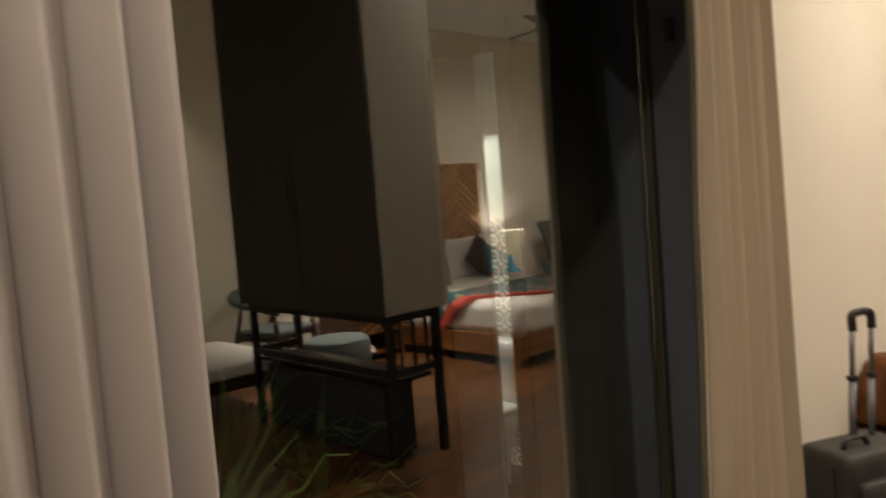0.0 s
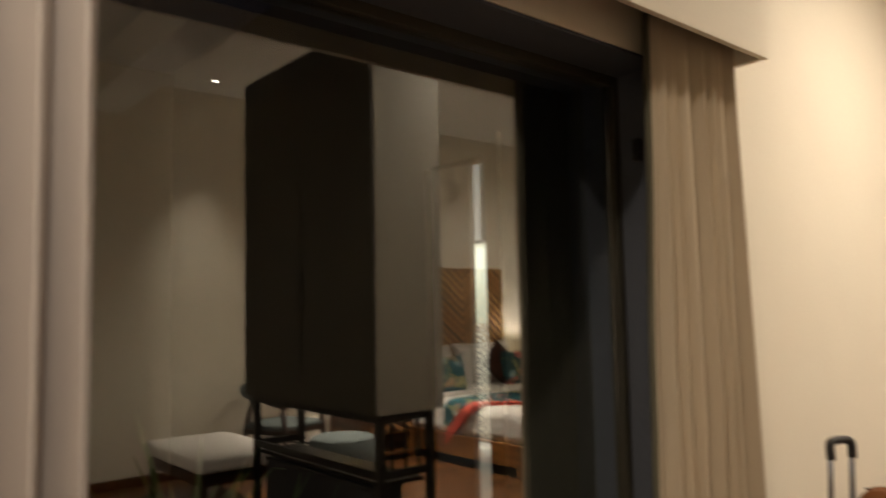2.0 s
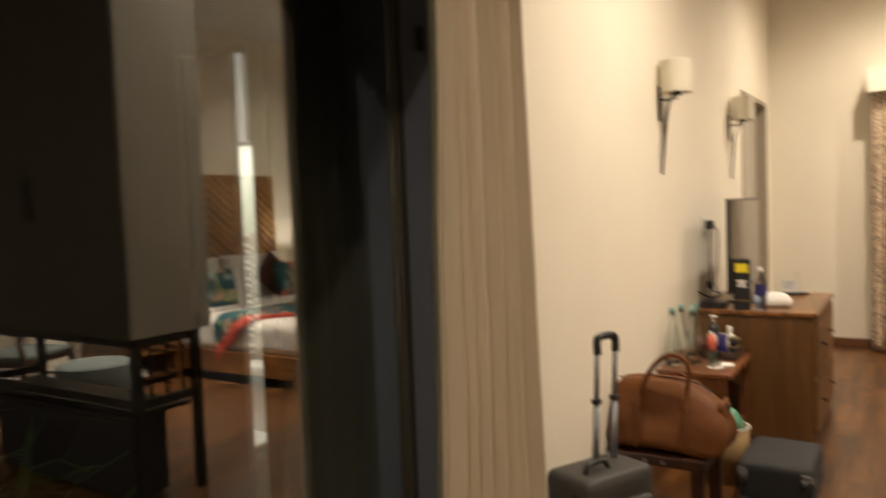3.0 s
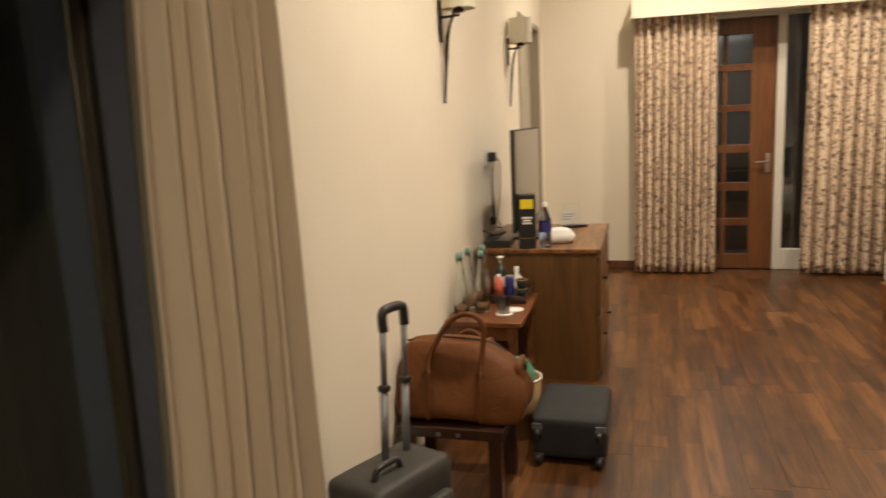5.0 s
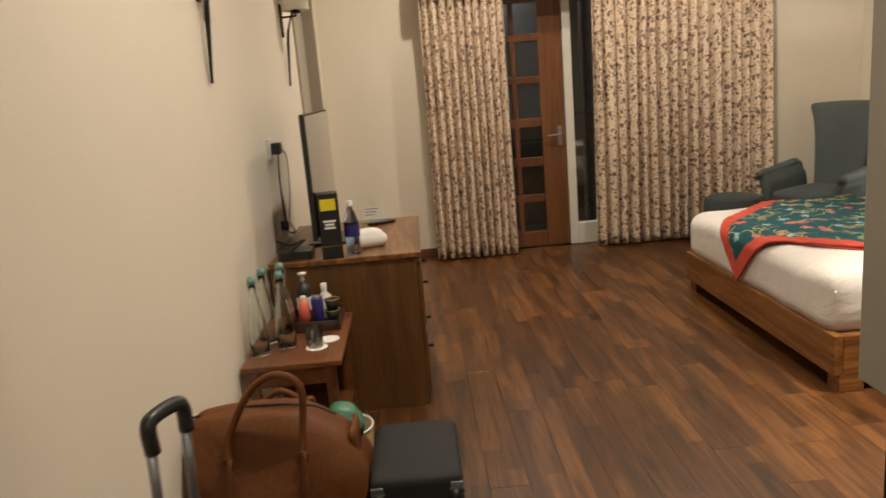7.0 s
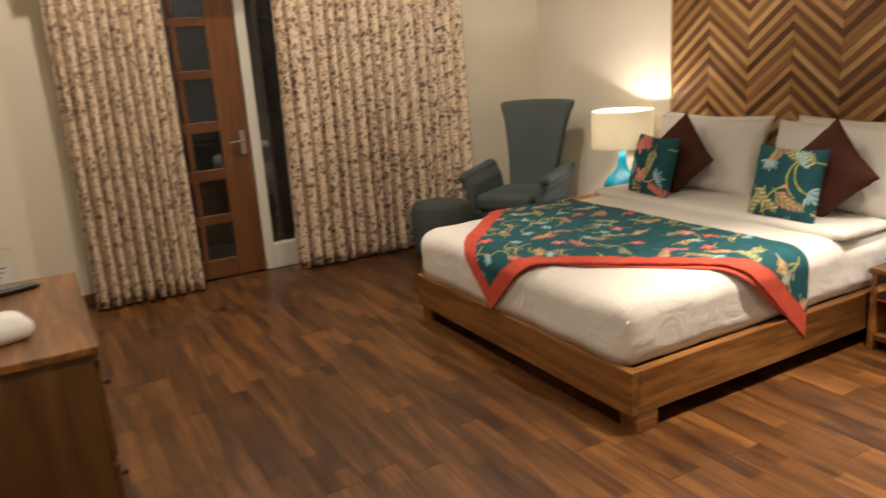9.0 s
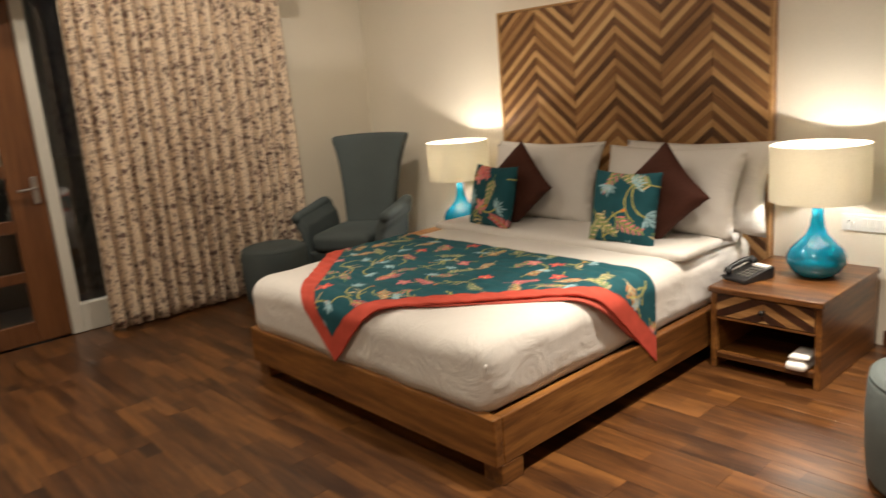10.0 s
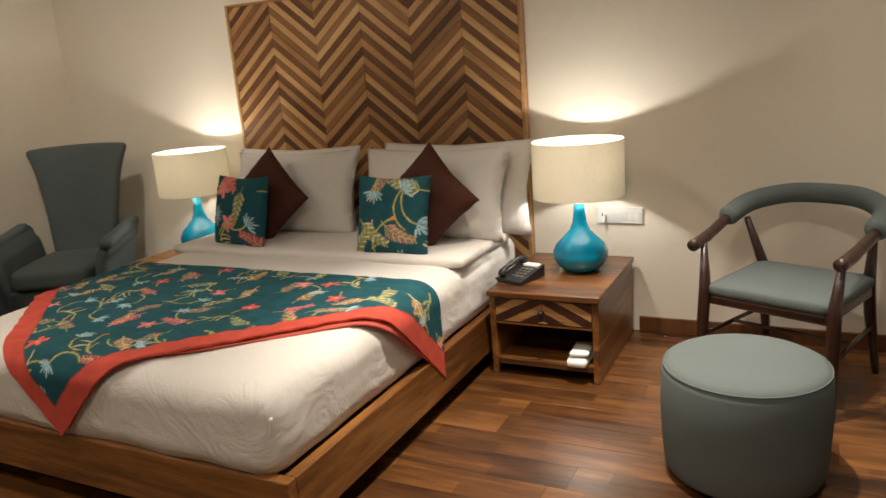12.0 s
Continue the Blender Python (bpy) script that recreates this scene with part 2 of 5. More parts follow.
def shade_material():
    m = bpy.data.materials.new("lampshade_linen")
    m.use_nodes = True
    nt = m.node_tree
    nt.nodes.clear()
    out = nt.nodes.new("ShaderNodeOutputMaterial")
    mix = nt.nodes.new("ShaderNodeMixShader")
    mix.inputs[0].default_value = 0.24
    d = nt.nodes.new("ShaderNodeBsdfDiffuse")
    t = nt.nodes.new("ShaderNodeBsdfTranslucent")
    v = coords(nt, (1, 1, 1))
    n = add(nt, "ShaderNodeTexNoise", Scale=240.0, Detail=3.0)
    nt.links.new(v, n.inputs["Vector"])
    c = ramp(nt, n.outputs["Fac"], [(0.3, (0.74, 0.7, 0.58)), (0.7, (0.86, 0.82, 0.7))])
    nt.links.new(c, d.inputs["Color"])
    nt.links.new(c, t.inputs["Color"])
    nt.links.new(d.outputs[0], mix.inputs[1])
    nt.links.new(t.outputs[0], mix.inputs[2])
    nt.links.new(mix.outputs[0], out.inputs["Surface"])
    return m


def floral_curtain():
    """Sand cotton with a small all-over print in mauve and brown, laid out along the cloth."""
    m, nt, b = nodes_of("floral_cotton", 0.88, 0, 0.2)
    tc = nt.nodes.new("ShaderNodeTexCoord")
    base = (0.82, 0.68, 0.52)
    noise_ = add(nt, "ShaderNodeTexNoise", Scale=9.0, Detail=2.0)
    nt.links.new(tc.outputs["UV"], noise_.inputs["Vector"])
    warp = nt.nodes.new("ShaderNodeVectorMath")
    warp.operation = "MULTIPLY_ADD"
    warp.inputs[1].default_value = (0.04, 0.04, 0)
    nt.links.new(noise_.outputs["Color"], warp.inputs[0])
    nt.links.new(tc.outputs["UV"], warp.inputs[2])
    prev = None
    for scale, lo, hi, colour in ((17.0, 0.36, 0.44, (0.085, 0.045, 0.045)), (31.0, 0.32, 0.43, (0.18, 0.09, 0.09)), (55.0, 0.28, 0.42, (0.2, 0.13, 0.075))):
        vo = add(nt, "ShaderNodeTexVoronoi", Scale=scale)
        nt.links.new(warp.outputs[0], vo.inputs["Vector"])
        gate = add(nt, "ShaderNodeTexNoise", Scale=scale * 2.2, Detail=3.0)
        nt.links.new(warp.outputs[0], gate.inputs["Vector"])
        s = add(nt, "ShaderNodeMath")
        s.operation = "MULTIPLY_ADD"
        s.inputs[1].default_value = 0.9
        nt.links.new(gate.outputs["Fac"], s.inputs[0])
        nt.links.new(vo.outputs["Distance"], s.inputs[2])
        mask = add(nt, "ShaderNodeMapRange")
        mask.inputs["From Min"].default_value, mask.inputs["From Max"].default_value = lo + 0.36, hi + 0.36
        mask.inputs["To Min"].default_value, mask.inputs["To Max"].default_value = 0.85, 0.0
        nt.links.new(s.outputs[0], mask.inputs["Value"])
        mx = nt.nodes.new("ShaderNodeMix")
        mx.data_type = "RGBA"
        nt.links.new(mask.outputs["Result"], mx.inputs["Factor"])
        if prev is None:
            mx.inputs["A"].default_value = (*base, 1)
        else:
            nt.links.new(prev, mx.inputs["A"])
        mx.inputs["B"].default_value = (*colour, 1)
        prev = mx.outputs["Result"]
    nt.links.new(prev, b.inputs["Base Color"])
    weave = add(nt, "ShaderNodeTexNoise", Scale=300.0)
    nt.links.new(tc.outputs["UV"], weave.inputs["Vector"])
    bump(nt, b, weave.outputs["Fac"], 0.2, 0.002)
    return m


def tile_material():
    """White glazed tile with a grey ring-and-star print."""
    m, nt, b = nodes_of("patterned_tile", 0.25)
    v = coords(nt, (1, 1, 1))
    vo = add(nt, "ShaderNodeTexVoronoi", Scale=11.0, Randomness=0.0)
    nt.links.new(v, vo.inputs["Vector"])
    wv = add(nt, "ShaderNodeMath")
    wv.operation = "MULTIPLY"
    wv.inputs[1].default_value = 26.0
    nt.links.new(vo.outputs["Distance"], wv.inputs[0])
    sn = add(nt, "ShaderNodeMath")
    sn.operation = "SINE"
    nt.links.new(wv.outputs[0], sn.inputs[0])
    nt.links.new(ramp(nt, sn.outputs[0], [(0.35, (0.7, 0.68, 0.6)), (0.5, (0.22, 0.22, 0.22))]), b.inputs["Base Color"])
    return m


M_SHADE = shade_material()
M_FLORAL = floral_curtain()
M_TILE = tile_material()


# ---- mesh helpers ----
def join(bm, other):
    me = bpy.data.meshes.new("tmp")
    other.to_mesh(me)
    other.free()
    bm.from_mesh(me)
    bpy.data.meshes.remove(me)
    return bm


def part(name, bm, material, parent=None, label="", smooth=False, at=None):
    me = bpy.data.meshes.new(name)
    bmesh.ops.recalc_face_normals(bm, faces=bm.faces)
    bm.to_mesh(me)
    bm.free()
    me.materials.append(material)
    if smooth:
        me.shade_smooth()
    ob = new(name, me)
    if parent:
        ob.parent = parent
    if at:
        ob.matrix_local = at
    if label:
        ob["label"] = label
    return ob


def thing(name, where, label, category, group="", turn=0.0):
    ob = new(name)
    ob.empty_display_size = 0.1
    ob.matrix_world = pose(*where, 0, 0, turn)
    return tagged(ob, label, category, group)


def struct(name, bm, material, label="", smooth=False):
    return tagged(part(name, bm, material, None, label, smooth), kind="structure")


def box(x0, x1, y0, y1, z0, z1, bevel=0.0, seg=2, bm=None):
    own = bmesh.new()
    bmesh.ops.create_cube(own, size=1.0)
    for v in own.verts:
        v.co = Vector((x0 + (v.co.x + 0.5) * (x1 - x0), y0 + (v.co.y + 0.5) * (y1 - y0), z0 + (v.co.z + 0.5) * (z1 - z0)))
    if bevel:
        bmesh.ops.bevel(own, geom=own.edges[:], offset=bevel, segments=seg, affect="EDGES", profile=0.5)
    return join(bm, own) if bm else own


def lathe(profile, n=32, centre=(0, 0), bm=None, squash=1.0):
    """A turned body from (radius, height) pairs."""
    own = bmesh.new()
    rings = []
    for r, z in profile:
        if r < 1e-6:
            rings.append([own.verts.new((centre[0], centre[1], z))])
        else:
            rings.append([own.verts.new((centre[0] + r * math.cos(2 * math.pi * k / n), centre[1] + squash * r * math.sin(2 * math.pi * k / n), z)) for k in range(n)])
    for a, b in zip(rings, rings[1:]):
        for k in range(n):
            quad = [a[k % len(a)], a[(k + 1) % len(a)], b[(k + 1) % len(b)], b[k % len(b)]]
            quad = list(dict.fromkeys(quad))
            if len(quad) > 2:
                own.faces.new(quad)
    return join(bm, own) if bm else own


def tube(points, radii, n=10, bm=None, flat=1.0):
    """A round bar along points; radii one number or one for each point."""
    own = bmesh.new()
    pts = [Vector(p) for p in points]
    rad = radii if isinstance(radii, (list, tuple)) else [radii] * len(pts)
    rings, up = [], None
    for i, p in enumerate(pts):
        d = (pts[min(i + 1, len(pts) - 1)] - pts[max(i - 1, 0)]).normalized()
        if up is None:
            up = d.orthogonal().normalized()
        side = d.cross(up).normalized()
        up = side.cross(d).normalized()
        rings.append([own.verts.new(p + rad[i] * (math.cos(2 * math.pi * k / n) * up * flat + math.sin(2 * math.pi * k / n) * side)) for k in range(n)])
    for a, b in zip(rings, rings[1:]):
        for k in range(n):
            own.faces.new((a[k], a[(k + 1) % n], b[(k + 1) % n], b[k]))
    own.faces.new(rings[0][::-1])
    own.faces.new(rings[-1])
    return join(bm, own) if bm else own


def curve_points(controls, n=24):
    """A smooth line through the control points."""
    c = [Vector(p) for p in controls]
    c = [2 * c[0] - c[1]] + c + [2 * c[-1] - c[-2]]
    out = []
    for i in range(1, len(c) - 2):
        for k in range(n):
            t = k / n
            out.append(0.5 * ((2 * c[i]) + (c[i + 1] - c[i - 1]) * t + (2 * c[i - 1] - 5 * c[i] + 4 * c[i + 1] - c[i + 2]) * t * t + (3 * c[i] - c[i - 1] - 3 * c[i + 1] + c[i + 2]) * t ** 3))
    return out + [c[-2]]


def soft_box(sx, sy, sz, r, n=14, puff=0.0, rough=0.0, seed=0.0, base=True):
    """A padded block with rounded edges; centred in x and y, standing on z = 0."""
    bm = bmesh.new()
    bmesh.ops.create_cube(bm, size=2.0)
    bmesh.ops.subdivide_edges(bm, edges=bm.edges[:], cuts=n, use_grid_fill=True)
    half = Vector((sx / 2, sy / 2, sz / 2))
    for v in bm.verts:
        p = Vector([h * c for h, c in zip(half, v.co)])
        inner = Vector([max(-h + r, min(h - r, c)) for h, c in zip(half, p)])
        away = p - inner
        if away.length > 1e-6:
            p = inner + away.normalized() * r
        if puff:
            p.z += puff * (1 - v.co.x ** 2) * (1 - v.co.y ** 2) * (1 if v.co.z > 0 else -0.2)
        if rough:
            q = p * 5 + Vector((seed, seed * 2, 0))
            p += rough * Vector((noise.noise(q), noise.noise(q + Vector((9, 0, 0))), noise.noise(q + Vector((0, 9, 0)))))
        v.co = p + Vector((0, 0, half.z if base else 0))
    return bm


def moved(bm, m):
    bmesh.ops.transform(bm, matrix=m, verts=bm.verts)
    return bm


def cushion(w, h, t, n=26, seed=0.0, crease=0.004):
    """A stuffed pillow: width in y, height in z (from 0), thickness in x; thin pulled-out corners."""
    bm = bmesh.new()
    sides = []
    for s in (1, -1):
        g = []
        for i in range(n + 1):
            row = []
            for j in range(n + 1):
                u, v = 2 * i / n - 1, 2 * j / n - 1
                fat = max(0.0, (1 - abs(u) ** 3.2)) ** 0.55 * max(0.0, (1 - abs(v) ** 3.2)) ** 0.55
                pull = 1 - 0.09 * (1 - abs(u * v) ** 1.5) * max(abs(u), abs(v)) ** 6
                q = Vector((u * 2.2 + seed, v * 2.2, s * 0.3))
                x = s * t / 2 * fat + s * crease * fat * noise.noise(q * 2)
                row.append(bm.verts.new((x, u * w / 2 * pull + 0.004 * noise.noise(q * 3), h / 2 + v * h / 2 * pull)))
            g.append(row)
        sides.append(g)
    for s, g in zip((1, -1), sides):
        for i in range(n):
            for j in range(n):
                q = (g[i][j], g[i + 1][j], g[i + 1][j + 1], g[i][j + 1])
                bm.faces.new(q if s > 0 else q[::-1])
    bmesh.ops.remove_doubles(bm, verts=bm.verts, dist=0.0015)
    return bm


def sheet(rows_, uv_scale=None):
    """A grid of points as a mesh, with lengths along the cloth as UV."""
    bm = bmesh.new()
    lay = bm.loops.layers.uv.new("UVMap")
    vs = [[bm.verts.new(p) for p in row] for row in rows_]
    for i in range(len(vs) - 1):
        for j in range(len(vs[0]) - 1):
            f = bm.faces.new((vs[i][j], vs[i][j + 1], vs[i + 1][j + 1], vs[i + 1][j]))
            if uv_scale:
                for lp, (a, b_) in zip(f.loops, ((i, j), (i, j + 1), (i + 1, j + 1), (i + 1, j))):
                    lp[lay].uv = uv_scale(a, b_)
    return bm


def thick(ob, t):
    mod = ob.modifiers.new("thickness", "SOLIDIFY")
    mod.thickness, mod.offset = t, 0.0
    return ob


# ---- the printed flowers ----
TEAL, CORAL, PINK, ORANGE = (0.017, 0.085, 0.105), (0.66, 0.11, 0.085), (0.72, 0.24, 0.24), (0.66, 0.24, 0.06)
PALE, OLIVE, GREEN, CREAM_DYE = (0.36, 0.56, 0.62), (0.46, 0.42, 0.12), (0.24, 0.32, 0.12), (0.66, 0.52, 0.28)


def flower_print(u, v, w, h, seed, pitch=0.2, size=1.0):
    """Colours for cloth points (u, v in metres): sprigs of flowers, leaves and stems on teal."""
    rng = random.Random(seed)
    col = np.tile(np.array(TEAL), (len(u), 1))

    def blob(cx, cy, ang, a, b, colour):
        near = np.nonzero((np.abs(u - cx) < a + b) & (np.abs(v - cy) < a + b))[0]
        du, dv = u[near] - cx, v[near] - cy
        p, q = du * math.cos(ang) + dv * math.sin(ang), -du * math.sin(ang) + dv * math.cos(ang)
        hit = near[(p / a) ** 2 + (q / b) ** 2 < 1]
        col[hit] = np.array(colour) * rng.uniform(0.8, 1.15)

    def stem(cx, cy, ang, length, bend, colour, width):
        x, y, pts = cx, cy, []
        steps = max(6, int(length / 0.008))
        for k in range(steps):
            blob(x, y, ang, 0.009 * size, width, colour)
            pts.append((x, y, ang))
            x, y, ang = x + length / steps * math.cos(ang), y + length / steps * math.sin(ang), ang + bend / steps
        return pts

    ny, nx = max(1, round(h / pitch)), max(1, round(w / pitch))
    order = 0
    for i in range(nx + 1):
        for j in range(ny + 1):
            cx = u.min() + (i + 0.5 * (j % 2) + rng.uniform(-0.2, 0.2)) * pitch
            cy = v.min() + (j + rng.uniform(-0.2, 0.2)) * pitch
            order += rng.choice((1, 1, 2))
            ang, kind = rng.uniform(0, 6.28), (0, 1, 2, 1, 3, 1, 2)[order % 7]
            if kind == 0:                      # five-petalled flower with two small leaves
                tint = rng.choice((CORAL, PINK))
                stem(cx, cy, ang, 0.07 * size, rng.uniform(-0.8, 0.8), OLIVE, 0.0028 * size)
                for k in range(5):
                    b = ang + k * 1.257
                    blob(cx + 0.019 * size * math.cos(b), cy + 0.019 * size * math.sin(b), b, 0.017 * size, 0.0095 * size, tint)
                blob(cx, cy, 0, 0.006 * size, 0.006 * size, CREAM_DYE)
            elif kind == 1:                    # feathered sprig
                tints = rng.choice(((CORAL, PINK), (ORANGE, CREAM_DYE), (CREAM_DYE, GREEN), (PINK, GREEN)))
                pts = stem(cx, cy, ang, 0.13 * size, rng.uniform(-0.9, 0.9), rng.choice((OLIVE, tints[1])), 0.0024 * size)
                leaves = pts[3::2]
                for k, (px, py, pa) in enumerate(leaves):
                    reach = (0.021 - 0.013 * k / len(leaves)) * size
                    for s in (1, -1):
                        b = pa + s * 0.8
                        blob(px + reach * math.cos(b), py + reach * math.sin(b), b, reach * 0.85, 0.0034 * size, tints[(k + (s > 0)) % 2])
            elif kind == 2:                    # pale spray on a long bent stem
                pts = stem(cx, cy, ang, 0.15 * size, rng.choice((-1.9, 1.9)), OLIVE, 0.003 * size)
                x, y, a = pts[0]
                for k in range(8):
                    b = a + 1.9 + k * 0.36
                    far = (0.020 + 0.010 * (k % 2)) * size
                    blob(x + far * math.cos(b), y + far * math.sin(b), b, 0.017 * size, 0.0034 * size, PALE)
            else:                              # bare forked twig
                pts = stem(cx, cy, ang, 0.16 * size, rng.choice((-1.5, 1.5)), OLIVE, 0.0032 * size)
                for k in (4, 8, 12):
                    if k < len(pts):
                        x, y, a = pts[k]
                        stem(x, y, a + rng.choice((-0.9, 0.9)), 0.05 * size, 0.5, rng.choice((OLIVE, CREAM_DYE)), 0.0028 * size)
                x, y, a = pts[-1]
                blob(x, y, a, 0.011 * size, 0.006 * size, ORANGE)
    return col


def dye(ob, colours):
    a = ob.data.color_attributes.new("print", "FLOAT_COLOR", "POINT")
    full = np.ones((len(colours), 4), dtype=np.float32)
    full[:, :3] = colours
    a.data.foreach_set("color", full.ravel())




# ---- structure ----
T = 0.36           # wall thickness
WY0, WY1, WZ1 = -1.1, 2.475, 2.33       # courtyard window opening in the west wall
DY0, DY1, DZ1 = 7.15, 8.35, 2.40       # recessed door in the west wall
NX0, NX1, NZ1 = 1.24, 3.9, 2.42        # balcony opening in the north wall

w = box(-T, 0, YS - T, WY0, -0.05, H)
box(-T, 0, WY0, WY1, WZ1, H, bm=w)
box(-T, 0, WY0, WY1, -0.05, 0.03, bm=w)
box(-T, 0, WY1, DY0, -0.05, H, bm=w)
box(-T, 0, DY0, DY1, DZ1, H, bm=w)
box(-T, 0, DY1, YN + T, -0.05, H, bm=w)
wall_west = struct("wall_west", w, M_WALL, "smooth cream painted wall")
w = box(0, NX0, YN, YN + T, -0.05, H)
box(NX0, NX1, YN, YN + T, NZ1, H, bm=w)
box(NX1, XE, YN, YN + T, -0.05, H, bm=w)
struct("wall_north", w, M_WALL, "smooth cream painted wall")
struct("wall_east", box(XE, XE + T, YS - T, YN + T, -0.05, H), M_WALL, "smooth cream painted wall behind the bed")
struct("wall_south", box(0, XE, YS - T, YS, -0.05, H), M_WALL, "smooth cream painted wall")
struct("ceiling", box(-T, XE + T, YS - T, YN + T, H, H + 0.2), M_CEIL, "flat white ceiling")
struct("ceiling_beam", box(0.003, XE - 0.003, 1.93, 2.27, 3.27, H - 0.004), M_CEIL, "painted downstand beam below the ceiling")
floor = struct("floor", box(-0.001, XE, YS, YN, -0.12, -0.009), M_SUB, "reddish brown wood plank floor")

# window reveal, frame and glass to the courtyard
g = box(GX + 0.032, -0.002, WY1 - 0.012, WY1 - 0.002, 0.03, WZ1 - 0.004)
box(-T + 0.002, GX - 0.032, WY1 - 0.012, WY1 - 0.002, 0.03, WZ1 - 0.004, bm=g)
box(-T + 0.002, GX - 0.032, WY0 + 0.004, WY1 - 0.013, WZ1 - 0.012, WZ1 - 0.002, bm=g)
box(GX + 0.032, -0.002, WY0 + 0.004, WY1 - 0.013, WZ1 - 0.012, WZ1 - 0.002, bm=g)
struct("trim_reveal", g, M_JAMB, "grey painted window reveal")
window_1 = thing("window_1", (GX, 0, 0), "large fixed courtyard window in a wide dark brown frame", "window")
window_1["kind"] = "structure"
part("window_frame", box(-0.03, 0.03, WY1 - 0.035, WY1 - 0.001, 0.031, WZ1 - 0.002, 0.004), M_DARKFRAME, window_1, "dark brown jamb of the frame")
part("window_frame", box(-0.029, 0.029, WY0 + 0.003, WY1 - 0.046, WZ1 - 0.045, WZ1 - 0.002, 0.004), M_DARKFRAME, window_1, "dark brown head of the frame")
part("window_sill", box(-0.029, 0.032, WY0 + 0.003, WY1 - 0.046, 0.031, 0.08, 0.004), M_DARKFRAME, window_1)
pane = part("pane", box(-0.006, 0.006, WY0 + 0.004, WY1 - 0.045, 0.08, WZ1 - 0.045), glass("window_glass", (0.9, 0.93, 0.9), 0.0, 2.3), window_1)
pane.visible_shadow = False
catch = thing("window_catch", (-0.105, WY1 - 0.02, 2.035), "small black catch on the window reveal", "window catch")
part("plate", box(-0.012, 0.012, -0.02, 0.006, -0.04, 0.04, 0.004), M_BLACK, catch)
part("bolt", tube([(0, -0.022, -0.02), (0, -0.022, 0.02)], 0.006), M_BLACK, catch)

# pelmet over the courtyard curtains
p = box(0.20, 0.222, -1.3, 2.78, 2.34, 2.70, 0.003)
box(0.002, 0.199, 2.758, 2.78, 2.34, 2.70, 0.003, bm=p)
box(0.002, 0.20, -1.3, 2.757, 2.68, 2.70, bm=p)
struct("trim_pelmet_west", p, M_WALL, "cream painted curtain pelmet box")
rail = thing("curtain_rail", (0.11, 0, 2.46), "slim metal curtain rail under the pelmet", "curtain rail")
part("rail", box(-0.02, 0.02, -1.25, 2.74, 0.0, 0.03, 0.005), M_REVEAL, rail)
p = box(0.87, 4.06, 8.27, 8.292, 2.40, 2.62, 0.003)
box(0.87, 0.89, 8.293, YN - 0.002, 2.40, 2.62, bm=p)
box(4.04, 4.06, 8.293, YN - 0.002, 2.40, 2.62, bm=p)
box(0.891, 4.039, 8.293, YN - 0.002, 2.60, 2.62, bm=p)
struct("trim_pelmet_north", p, M_WALL, "cream painted curtain pelmet box")

# skirting
s = box(XE - 0.016, XE - 0.001, YS, 4.36, 0.0, 0.085, 0.004)
box(XE - 0.016, XE - 0.001, 7.52, YN - 0.018, 0.0, 0.085, 0.004, bm=s)
box(0.018, NX0 - 0.01, YN - 0.016, YN - 0.001, 0.0, 0.085, 0.004, bm=s)
box(NX1 + 0.01, XE - 0.018, YN - 0.016, YN - 0.001, 0.0, 0.085, 0.004, bm=s)
box(0.001, 0.016, WY1 + 0.02, DY0 - 0.06, 0.0, 0.085, 0.004, bm=s)
struct("baseboard", s, M_DOORWOOD, "brown wooden skirting board")

# recessed door in the west wall
door_2 = thing("door_2", (-0.1, 0, 0), "grey painted door set back in a thin brown frame", "door")
door_2["kind"] = "structure"
part("door_leaf", box(-0.02, 0.02, DY0 + 0.045, DY1 - 0.045, 0.005, DZ1 - 0.045, 0.003), plain("grey_door_paint", (0.5, 0.46, 0.38), 0.4, vary=0.04), door_2)
M_JAMBBEIGE = plain("taupe_frame_paint", (0.33, 0.28, 0.21), 0.5, vary=0.05)
for a, b_ in ((DY0 + 0.002, DY0 + 0.043), (DY1 - 0.043, DY1 - 0.002)):
    part("jamb", box(-0.05, 0.112, a, b_, 0.002, DZ1 - 0.002, 0.003), M_JAMBBEIGE, door_2)
part("head", box(-0.05, 0.112, DY0 + 0.044, DY1 - 0.044, DZ1 - 0.043, DZ1 - 0.002, 0.003), M_JAMBBEIGE, door_2)

# balcony door and side window in the north wall
door_1 = thing("door_1", (0, YN + 0.05, 0), "brown wooden balcony door with twelve glass panes", "door")
door_1["kind"] = "structure"
X0, X1, ZT = 1.30, 2.17, 2.37
part("stile", box(X0, 1.49, -0.02, 0.025, 0.005, ZT, 0.004), M_DOORWOOD, door_1)
part("stile", box(1.955, X1, -0.02, 0.025, 0.005, ZT, 0.004), M_DOORWOOD, door_1)
LO = [0.15, 0.50, 0.85, 1.21, 1.585, 1.96]
HI = [0.43, 0.766, 1.13, 1.52, 1.895, 2.23]
for a, b_ in zip([0.005] + HI, LO + [ZT]):
    part("rail", box(1.491, 1.954, -0.018, 0.023, a, b_, 0.004), M_DOORWOOD, door_1)
for a, b_ in zip(LO, HI):
    part("glazing_bar", box(1.70, 1.745, -0.017, 0.022, a + 0.0005, b_ - 0.0005, 0.003), M_DOORWOOD, door_1)
    for e, f in ((1.491, 1.699), (1.746, 1.954)):
        o = part("pane", box(e, f, -0.002, 0.004, a, b_), M_FROST if a > 1.2 else M_GLASS, door_1, "frosted glass pane" if a > 1.2 else "")
        o.visible_shadow = False
hd = part("door_handle", box(2.095, 2.135, -0.028, -0.021, 0.94, 1.12, 0.003), M_CHROME, door_1, "brushed steel lever handle")
